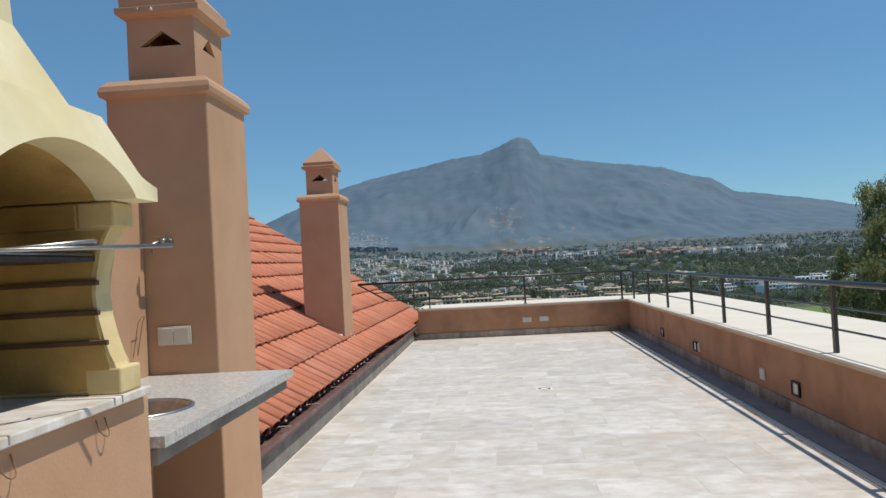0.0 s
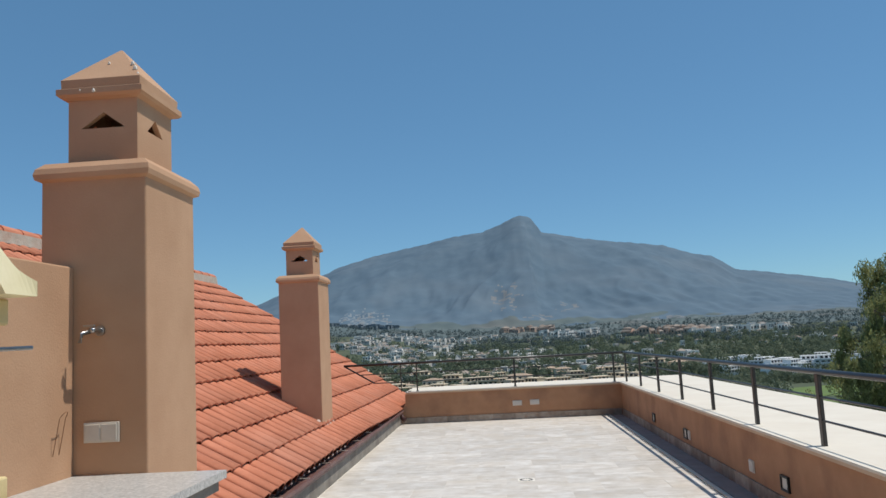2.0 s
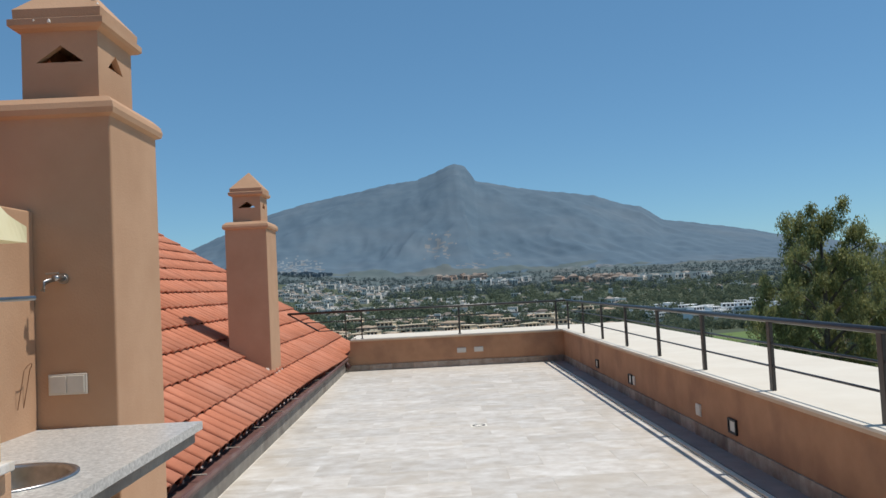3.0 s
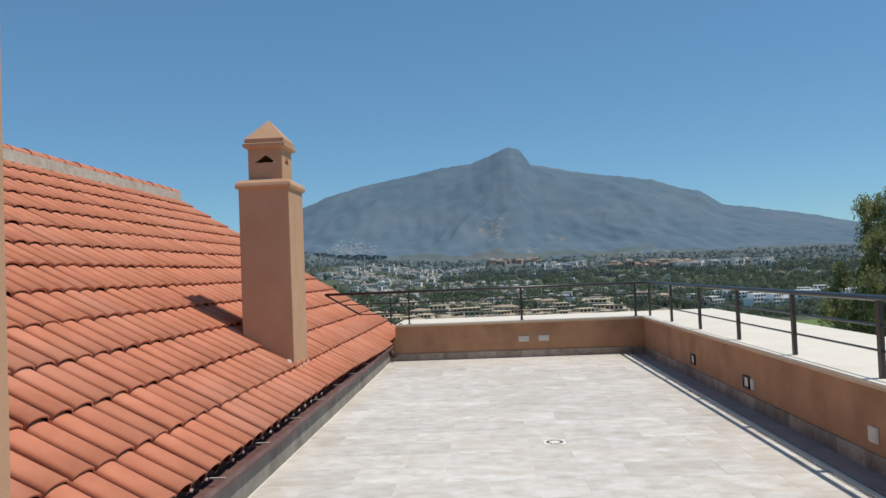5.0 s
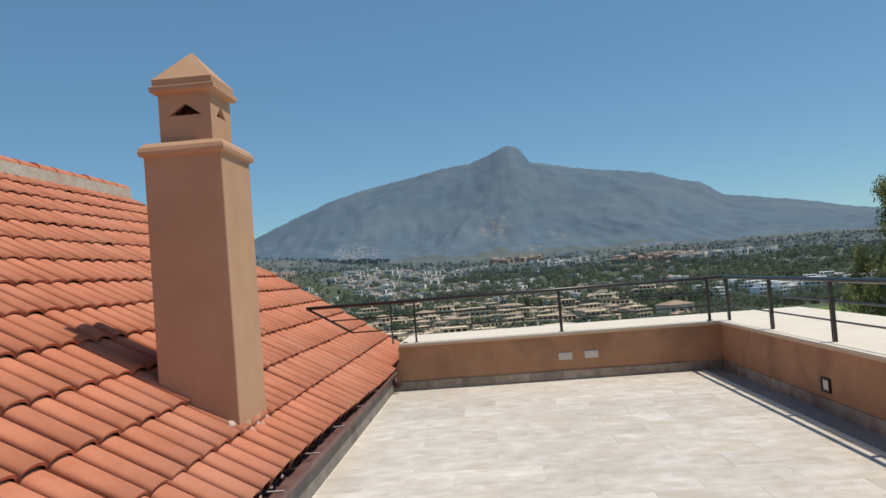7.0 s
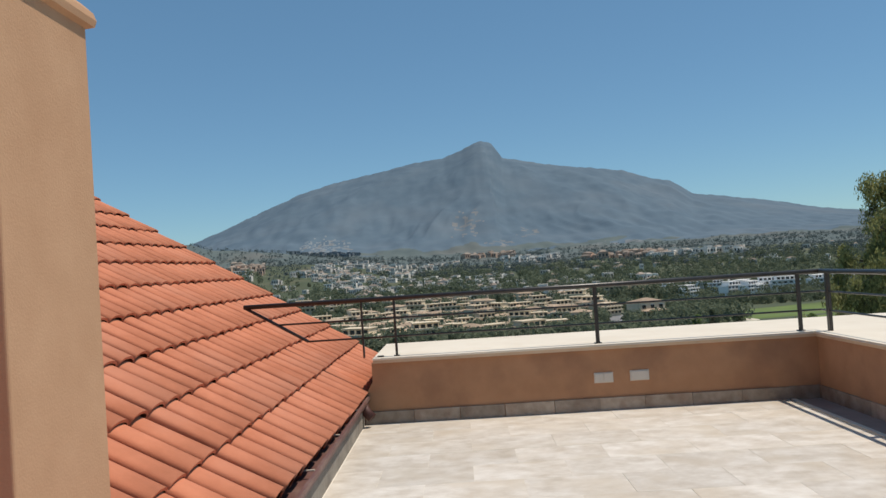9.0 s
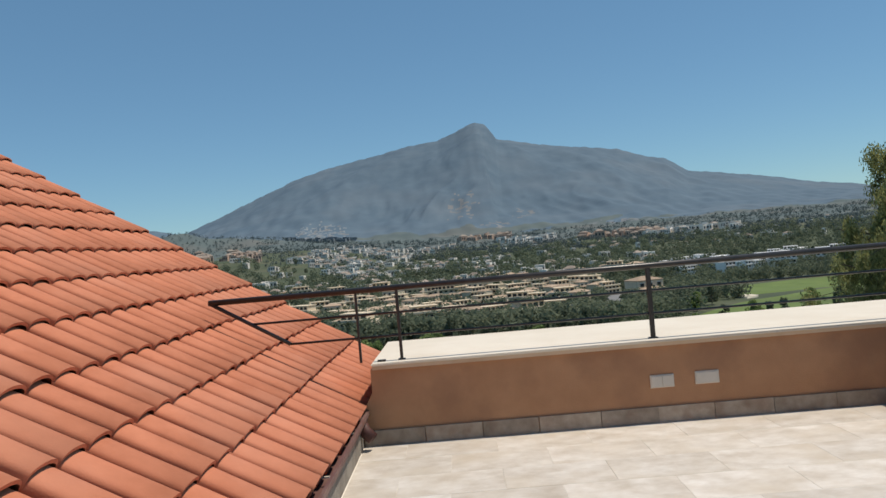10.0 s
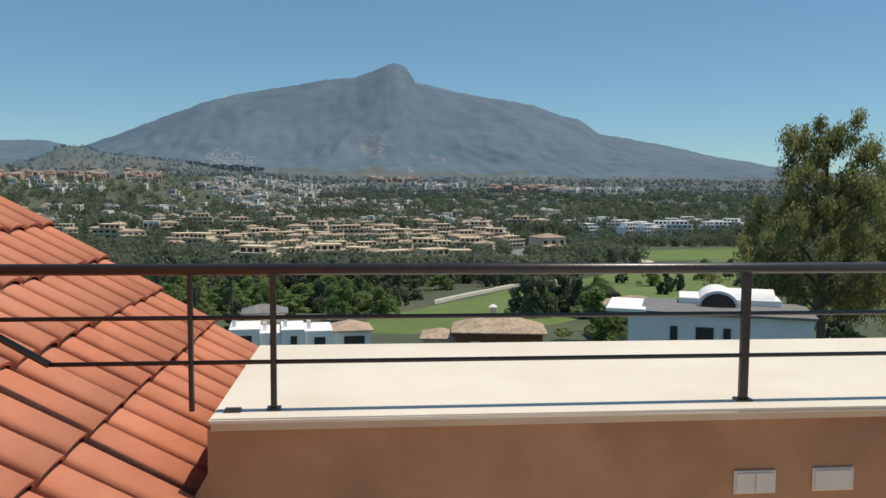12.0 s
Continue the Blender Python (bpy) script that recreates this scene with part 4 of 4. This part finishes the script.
def white_row(ob):
    for k, (a, b, h) in enumerate(((-8, -4.2, 4.6), (-4.2, -1.6, 4.0), (-1.6, 1.4, 4.4), (1.4, 5.0, 4.1))):
        part("wall", box(a, b - 0.05, -3 + 0.4 * (k % 2), 4, -3, h), WHITE_WALL, ob)
        part("window", box(a + 1.2, b - 1.0, -3.06 + 0.4 * (k % 2), -2.4, h - 1.9, h - 0.8), GLASS_DARK, ob)
        part("chimney", box(a + 0.3, a + 0.8, -1, -0.5, h, h + 1.1), WHITE_WALL, ob)
    part("rear_wall", box(-6.5, -1, 4, 8, -3, 5.4), BEIGE_WALL, ob)
    part("roof", hip_roof(-6.5, -1, 4, 8, 5.4, 1.1, 0.4), GREY_ROOF, ob)
    part("annex", box(5.0, 10.0, -1, 4, -3, 3.6), WHITE_WALL, ob)
    part("roof", hip_roof(5.0, 10.0, -1, 4, 3.6, 1.2, 0.4), HOUSE_ROOF, ob, "brown tile roof")
    part("window", box(6.5, 9.2, -1.06, -0.9, 1.6, 3.0), GLASS_DARK, ob)


near_house("house", "white rendered house with barrel vault and grey slate roof", 24.4, 63, -22, dome_house, -0.4)
near_house("house", "small house with weathered tiled hip roof and red-brown walls", 9.9, 80, -8, villa, 0.2, 0.66)
near_house("house", "row of small white rendered houses with flat roofs", -5.2, 75, 6, white_row, 0.4, 0.72)


def cottage(ob):
    part("wall", box(-3.5, 3.5, -3, 3, -2, 3.6), BEIGE_WALL, ob)
    part("roof", hip_roof(-3.5, 3.5, -3, 3, 3.6, 1.3, 0.5), VILLA_ROOF, ob)
    windows(ob, -3, 3, -3.0, 1.2, 2, 1.0, 1.2)


near_house("house", "small beige house with tiled hip roof behind the vaulted house", 19.3, 92, -10, cottage, 0.0)

# ---- trees of the middle distance ----
TREE_KINDS = []
for k, (h, w, b, material, label) in enumerate(((9, 8.5, 1.5, LEAF_MID, "rounded green broadleaf tree in the valley"), (8, 7, 1.0, LEAF_DARK, "dense dark green tree in the valley"),
                                                (11, 9, 2.5, LEAF_DARK, "broad dark stone pine in the valley"), (10, 2.6, 0.6, LEAF_DARK, "slender dark cypress in the valley"))):
    TREE_KINDS.append(tree(0, 120 + k * 3, h, w, b, 34 if k < 3 else 22, 2600 if k < 3 else 1200, 0.36, material, 30 + k, label, "trees in the valley"))
used = set()


def grow(kind, az, d):
    x, y, z = spot(az, d)
    m = pose(x, y, z - 0.2, rz=rng.uniform(0, 360)) @ Matrix.Diagonal((rng.uniform(0.6, 1.1), rng.uniform(0.6, 1.1), rng.uniform(0.55, 1.0), 1))
    if kind in used:
        copy_thing(TREE_KINDS[kind], m)
    else:
        used.add(kind)
        TREE_KINDS[kind].matrix_basis = m
    placed.append((x, y, 3, -2))


for k in range(34):
    grow(rng.choice((0, 0, 0, 1)), -13 + 15 * k / 33 + rng.uniform(-0.5, 0.5), rng.uniform(105, 150))
for k in range(14):
    grow(rng.choice((0, 1, 0, 2, 3)), -14 + 17 * k / 13 + rng.uniform(-0.5, 0.5), rng.uniform(160, 230))
for k in range(13):
    grow(rng.choice((0, 1, 1)), 11.8 + 6.2 * k / 12 + rng.uniform(-0.2, 0.2), rng.uniform(112, 126))
for az, d, kind in ((9.0, 178, 1), (10.2, 200, 0), (12, 240, 1), (14.5, 250, 1), (16.6, 262, 0), (17.6, 280, 2), (18.4, 215, 1), (20.4, 205, 0), (21.4, 178, 1), (22.3, 190, 1), (24, 230, 0),
                    (25.6, 240, 2), (26.5, 210, 1), (28, 190, 2), (27.2, 150, 1), (30.5, 120, 0), (32.5, 100, 1), (3.4, 150, 1), (5.4, 170, 0), (7.4, 190, 1), (33.5, 80, 0), (16.8, 86, 0), (-12, 88, 1), (-9.5, 98, 3), (-13.5, 100, 0)):
    grow(kind, az, d)


# ---- far woods and settlements ----
def woods(name, label, n, az_range, d_range, height, seed, material, cards_each, skip, leaf=0.16):
    r = np.random.RandomState(seed)
    az = r.uniform(*az_range, n)
    d = np.exp(r.uniform(math.log(d_range[0]), math.log(d_range[1]), n))
    x, y = EYE_X + d * np.sin(np.radians(az)), EYE_Y + d * np.cos(np.radians(az))
    keep = np.ones(n, bool)
    for px, py, pr, kk in placed:
        if kk != -2:
            keep &= ~((np.abs(x - px) < pr) & (y - py < pr * 0.6) & (y - py > -pr * 1.3))
    keep &= ~skip(az, d)
    keep &= ~((bumps(x, y, 150, 77) > 0.25) & (d > 550) & (r.uniform(size=n) > 0.35))
    x, y, d = x[keep], y[keep], d[keep]
    z = ground_z(x, y)
    h = height * r.uniform(0.6, 1.3, len(x)) * np.interp(d, (100, 600, 2000), (1, 1.0, 1.5))
    c = np.stack([x, y, z + h * 0.5], -1)
    rad = np.stack([h * r.uniform(0.4, 0.62, len(x)), h * r.uniform(0.4, 0.62, len(x)), h * 0.55], -1)
    vs, fs = cards(c, rad, len(x) * cards_each, height * leaf, seed + 1, 0.55)
    return tagged(new(name, leaf_mesh(name, vs, fs, material)), label, "trees", kind="stuff")


def open_land(az, d):
    lo = np.interp(az, (0, 3, 9, 14, 20, 27), (92, 90, 92, 100, 130, 190))
    hi = np.interp(az, (0, 3, 9, 14, 20, 27), (118, 128, 160, 215, 300, 345))
    one = (az > -0.5) & (az < 27.5) & (d > lo - 4) & (d < hi + 4)
    two = (az > 18.5) & (az < 27.2) & (d > 312) & (d < 455)
    road = (np.abs(az - 11) < 0.75) & (d > 270) & (d < 430)
    return one | two | road


woods("trees_middle", "mixed green trees between the houses of the valley", 3700, (-27, 34), (180, 640), 5.8, 51, LEAF_DARK, 110, open_land, 0.12)
woods("trees_valley", "dark pine woods across the valley floor", 3600, (-28, 36), (560, 1500), 8.4, 52, LEAF_DARK, 80, lambda az, d: ((az > -14) & (az < -3.5) & (d > 1000) & (np.sin(az * 91) > -0.5)), 0.15)
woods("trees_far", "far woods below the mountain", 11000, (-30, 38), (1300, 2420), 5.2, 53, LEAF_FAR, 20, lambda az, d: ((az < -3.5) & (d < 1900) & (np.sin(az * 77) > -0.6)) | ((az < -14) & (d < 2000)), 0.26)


def settlement(name, label, n, az_range, d_range, wall, seed, size=10.0, skew=0.0, roofed=0.35):
    """Many small far houses: a walled block, windows let in, and a hipped roof each."""
    r = np.random.RandomState(seed)
    vs, fs, mi = [], [], []
    for _ in range(n if n < 100 else int(n * 1.6)):
        az, d = r.uniform(*az_range), math.exp(r.uniform(math.log(d_range[0]), math.log(d_range[1])))
        x, y, z = spot(az + skew * (d - d_range[0]) / (d_range[1] - d_range[0]), d)
        if n >= 100 and float(bumps(x, y, 150, 77)) < 0.05:
            continue
        w, dp, h, t = size * r.uniform(0.5, 1.5), size * r.uniform(0.5, 0.9), size * r.uniform(0.5, 0.95), r.uniform(-0.6, 0.6)
        c, s = math.cos(t), math.sin(t)

        def put(pts):
            b = len(vs)
            vs.extend((x + px * c - py * s, y + px * s + py * c, z + pz) for px, py, pz in pts)
            return b
        hw, hd = w / 2, dp / 2
        b = put([(-hw, -hd, -4), (hw, -hd, -4), (hw, hd, -4), (-hw, hd, -4), (-hw, -hd, h), (hw, -hd, h), (hw, hd, h), (-hw, hd, h)])
        for q in ((0, 1, 5, 4), (1, 2, 6, 5), (2, 3, 7, 6), (3, 0, 4, 7), (4, 5, 6, 7)):
            fs.append([b + i for i in q])
            mi.append(0)
        if r.rand() < roofed:
            o, rh = 0.4, h * 0.3
            b = put([(-hw - o, -hd - o, h + 0.02), (hw + o, -hd - o, h + 0.02), (hw + o, hd + o, h + 0.02), (-hw - o, hd + o, h + 0.02), (-hw * 0.4, 0, h + rh), (hw * 0.4, 0, h + rh)])
            for q in ((0, 1, 5, 4), (1, 2, 5), (2, 3, 4, 5), (3, 0, 4)):
                fs.append([b + i for i in q])
                mi.append(1)
        for k in range(3):
            a = -hw + w * (k + 0.25) / 3
            b = put([(a, -hd - 0.06, h * 0.35), (a + w / 6, -hd - 0.06, h * 0.35), (a + w / 6, -hd - 0.06, h * 0.75), (a, -hd - 0.06, h * 0.75)])
            fs.append([b, b + 1, b + 2, b + 3])
            mi.append(2)
    me = bpy.data.meshes.new(name)
    me.from_pydata(vs, [], fs)
    for m in (wall, FAR_ROOF, GLASS_DARK):
        me.materials.append(m)
    me.polygons.foreach_set("material_index", mi)
    return tagged(new(name, me), label, "houses", kind="stuff")


settlement("houses_hillside", "cluster of white houses on the hillside", 560, (-13.5, -4.5), (1250, 1950), FAR_WHITE, 61, 9.5, 5.0, 0.15)
settlement("houses_hillside_lower", "white houses trailing down the hillside", 240, (-10, 6), (950, 1250), FAR_WHITE, 71, 8.5, -4.0, 0.2)
settlement("houses_orange", "pinkish apartment houses on the far hillside", 190, (-26, -14), (1500, 1900), FAR_PINK, 62, 14, 0.0, 0.5)
settlement("houses_left_white", "white houses above the woods", 120, (-27, -15), (1250, 1650), FAR_WHITE, 72, 10, 0.0, 0.2)
settlement("houses_scattered", "scattered white and beige houses in the valley", 300, (-26, 14), (620, 1000), FAR_WHITE, 63, 9)
settlement("houses_valley", "white houses between woods in the valley", 70, (2, 30), (1100, 1800), FAR_WHITE, 64, 9)
settlement("houses_far", "row of far white apartment houses", 95, (13.5, 20), (1620, 1760), FAR_WHITE, 65, 14, 0.0, 0.1)
settlement("houses_far_pink", "row of far pinkish apartment houses", 46, (8.9, 14.2), (1720, 1800), FAR_PINK, 66, 16, 0.0, 0.6)
settlement("houses_ridge", "far houses on a low ridge", 44, (0.2, 4.0), (2150, 2260), FAR_PINK, 67, 15, 0.0, 0.4)
settlement("houses_slope_white", "long low white blocks in the middle of the valley", 34, (3.0, 7.2), (1850, 1980), FAR_WHITE, 69, 16, 0.0, 0.0)
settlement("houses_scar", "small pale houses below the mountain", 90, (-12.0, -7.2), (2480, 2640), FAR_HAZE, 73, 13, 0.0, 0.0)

# ---- tiled roof ----
roof = thing("roof", "pitched roof of orange clay tiles", "roof", kind="structure")
COS, SIN = math.cos(THETA), math.sin(THETA)
DROP = 0.078
# Deck coloured dark so that the gaps between tiles look shaded.
deck = bmesh.new()
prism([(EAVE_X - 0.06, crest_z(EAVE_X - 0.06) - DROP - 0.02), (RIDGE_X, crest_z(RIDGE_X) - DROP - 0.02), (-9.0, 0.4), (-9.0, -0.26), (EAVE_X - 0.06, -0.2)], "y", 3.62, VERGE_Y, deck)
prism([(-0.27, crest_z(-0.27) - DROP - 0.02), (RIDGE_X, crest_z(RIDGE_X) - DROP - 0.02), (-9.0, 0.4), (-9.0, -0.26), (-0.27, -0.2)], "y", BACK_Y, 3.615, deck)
part("roof_deck", deck, TILE_GAP_SHADE, roof)
rear = bmesh.new()
drop = (crest_z(RIDGE_X) - DROP - 0.42) / 14
for k in range(14):
    xa, xb = RIDGE_X - (RIDGE_X + 9.0) * k / 14, RIDGE_X - (RIDGE_X + 9.0) * (k + 1) / 14
    za = crest_z(RIDGE_X) - DROP - drop * k
    prism([(xa, za + 0.005), (xb, za - drop + 0.045), (xb, za - drop + 0.005), (xa, za - 0.03)], "y", BACK_Y, VERGE_Y, rear)
part("rear_slope", rear, TILE_STUFF, roof, "rear slope of clay tile courses")


def tile_shape(length):
    """A clay tile: a round barrel with a flat pan beside it, open below, with a lip at the lower end. x across, y up the slope."""
    flat = [(0.010, -0.048), (0.0, -0.030)]
    flat += [(COL * (0.002 + 0.898 * (1 - math.cos(k * math.pi / 12)) / 2), 0.013 + 0.042 * math.sin(k * math.pi / 12) ** 0.8 - 0.020 * k / 12) for k in range(13)]
    flat += [(COL * 0.908, -0.048), (COL * 0.990, -0.048)]
    vs, fs = [], []
    n = len(flat)
    for (yy, lift, cut) in ((0.0, 0.036, 0.017), (0.0, 0.036, 0.0), (length, 0.0, 0.0)):
        for u, h in flat:
            vs.append((u, yy, h + lift - cut))
    for row in range(2):
        for k in range(n - 1):
            a = row * n + k
            fs.append((a, a + 1, a + n + 1, a + n))
    return vs, fs


LENGTH = ROW / COS + 0.06
t_vs, t_fs = tile_shape(LENGTH)
tile_mesh = bpy.data.meshes.new("roof_tile")
tile_mesh.from_pydata(t_vs, [], t_fs)
tile_mesh.materials.append(TILE)
for p in tile_mesh.polygons:
    p.use_smooth = p.index >= len(t_vs) // 3 - 1
tile_frame = Matrix(((0, -COS, SIN, 0), (1, 0, 0, 0), (0, SIN, COS, 0), (0, 0, 0, 1)))
rest_v, rest_f = [], []
roof_rng = random.Random(9)
columns = int((VERGE_Y - BACK_Y) / COL)
for row in range(13):
    x = EAVE_X if row == 0 else 0.008 - ROW * row
    for c in range(columns):
        y = 16.307 - COL * c
        if row == 0:
            x = EAVE_X + 0.065 * float(smooth((y - 9.5) / 4.0))
        if row == 0 and y < 3.62 or (y < 3.62 and x > -0.27):
            continue
        m = Matrix.Translation((x + roof_rng.uniform(-0.006, 0.006), y + roof_rng.uniform(-0.004, 0.004), crest_z(x) - DROP + roof_rng.uniform(-0.003, 0.003))) @ tile_frame @ \
            Euler((radians(roof_rng.uniform(-0.6, 0.6)), radians(roof_rng.uniform(-0.8, 0.8)), radians(roof_rng.uniform(-0.7, 0.7)))).to_matrix().to_4x4()
        if row <= 6 and y > 7.0:
            ob = part("roof_tile", tile_mesh, None, roof)
            ob.matrix_basis = m
        else:
            b = len(rest_v)
            rest_v.extend(tuple(m @ Vector(v)) for v in t_vs)
            rest_f.extend(tuple(b + i for i in f) for f in t_fs)
me = bpy.data.meshes.new("roof_tiles_upper")
me.from_pydata(rest_v, [], rest_f)
me.materials.append(TILE_STUFF)
me.shade_smooth()
tagged(part("roof_tiles_upper", me, None, roof), kind="stuff")
ridge_z = crest_z(RIDGE_X)
part("ridge_mortar", prism([(RIDGE_X + 0.17, ridge_z - 0.12), (RIDGE_X + 0.15, ridge_z + 0.03), (RIDGE_X - 0.15, ridge_z + 0.03), (RIDGE_X - 0.17, ridge_z - 0.12)], "y", BACK_Y, VERGE_Y - 0.05), MORTAR, roof, "pale mortar under the ridge")
ridge_bm = bmesh.new()
loft([[(0.13 * s * math.cos(k * math.pi / 8), yy, 0.10 * s * math.sin(k * math.pi / 8)) for k in range(9)] + [((0.112 * s) * math.cos(k * math.pi / 8), yy, 0.084 * s * math.sin(k * math.pi / 8)) for k in range(8, -1, -1)]
      for yy, s in ((0.0, 1.06), (0.44, 0.94))], ridge_bm)
ridge_mesh = as_mesh("ridge_tile", ridge_bm, TILE)
for k in range(50):
    part("ridge_tile", ridge_mesh, None, roof).location = (RIDGE_X, VERGE_Y - 0.42 * (k + 1), ridge_z + 0.02 + 0.004 * (k % 3))
part("flashing", prism([(-0.322, 0.44), (-0.275, 0.455), (-0.308, 0.50), (-0.322, 0.55)], "y", 9.25, 9.83), PLASTER_PALE, roof)

dab_bm = bmesh.new()
bmesh.ops.create_icosphere(dab_bm, subdivisions=1, radius=1.0)
for v in dab_bm.verts:
    v.co *= roof_rng.uniform(0.7, 1.15)
dab_mesh = as_mesh("mortar_dab", dab_bm, DAB)
for row in range(0, 6):
    x = EAVE_X if row == 0 else 0.008 - ROW * row
    for c in range(columns):
        y = 16.307 - COL * c
        if not 4.2 < y < 9.2 or roof_rng.random() > (0.34 if row else 0.6):
            continue
        part("mortar_dab", dab_mesh, None, roof).matrix_basis = Matrix.Translation((x + 0.006, y + COL * roof_rng.uniform(0.0, 0.12), crest_z(x) - DROP - 0.004)) @ tile_frame @ \
            Matrix.Diagonal((roof_rng.uniform(0.012, 0.024), 0.012, roof_rng.uniform(0.010, 0.018), 1))
for xx, yy in ((-0.37, 9.240), (-0.316, 9.262), (-0.309, 9.37), (-0.309, 9.52), (-0.312, 9.74)):
    part("mortar_dab", dab_mesh, None, roof).matrix_basis = Matrix.Translation((xx, yy, crest_z(xx) - 0.015)) @ tile_frame @ Matrix.Diagonal((0.045, 0.04, roof_rng.uniform(0.016, 0.030), 1))

spot_mesh = dab_mesh.copy()
spot_mesh.materials[0] = PLATE
for xx, yy, zz, rr in ((0.02, 3.064, 2.722, 0.010), (0.035, 3.192, 2.902, 0.009), (0.165, 3.172, 2.885, 0.012), (0.195, 3.135, 2.845, 0.014), (0.222, 3.105, 2.80, 0.012), (-0.05, 3.068, 2.73, 0.006)):
    part("white_spot", spot_mesh, None, tall_chimney, "white bird dropping").matrix_basis = Matrix.Translation((xx, yy, zz)) @ Matrix.Diagonal((rr, rr * 0.8, rr * 1.3, 1))

# ---- floor tiles and skirting ----
TX, TY = 0.61, 0.405
half_cache = {}


def slab_mesh(w, d, h, material, name):
    key = (round(w, 3), round(d, 3), name)
    if key not in half_cache:
        half_cache[key] = as_mesh(name, box(-w / 2, w / 2, -d / 2, d / 2, -h, 0, bevel=0.0008, segments=1), material)
    return half_cache[key]


floor_rng = random.Random(2)
rows_n = int((FAR_Y - BACK_Y) / TY)
for r in range(rows_n):
    y1 = FAR_Y - 0.004 - r * TY
    x = FLOOR_X0 if y1 > 3.6 else -0.045
    first = TX * (1.0 if r % 2 else 0.5)
    while x < FLOOR_X1 - 0.02:
        w = min(first, FLOOR_X1 - x)
        if FLOOR_X1 - x - w < 0.08:
            w = FLOOR_X1 - x
        ob = part("floor_tile", slab_mesh(w - 0.0012, TY - 0.0012, 0.0055, FLOOR, "floor_tile"), None, floor)
        ob.location = (x + w / 2, y1 - TY / 2, floor_rng.uniform(-0.0006, 0.0006))
        x += w
        first = TX
pos = 0.05
while pos < RIGHT_X - 0.05:
    w = min(floor_rng.uniform(0.36, 0.44), RIGHT_X - 0.018 - pos)
    part("skirting_tile", slab_mesh(round(w, 2) - 0.003, 0.016, 0.118, SKIRT, "skirting_tile"), None, skirting).location = (pos + w / 2, FAR_Y - 0.008, 0.110 + floor_rng.uniform(-0.002, 0.002))
    pos += w
pos = FAR_Y - 0.02
while pos > -1.0:
    w = floor_rng.choice((0.40, 0.42, 0.44))
    ob = part("skirting_tile", slab_mesh(w - 0.003, 0.016, 0.118, SKIRT, "skirting_tile"), None, skirting)
    ob.matrix_basis = pose(RIGHT_X - 0.008, pos - w / 2, 0.110, rz=90)
    pos -= w
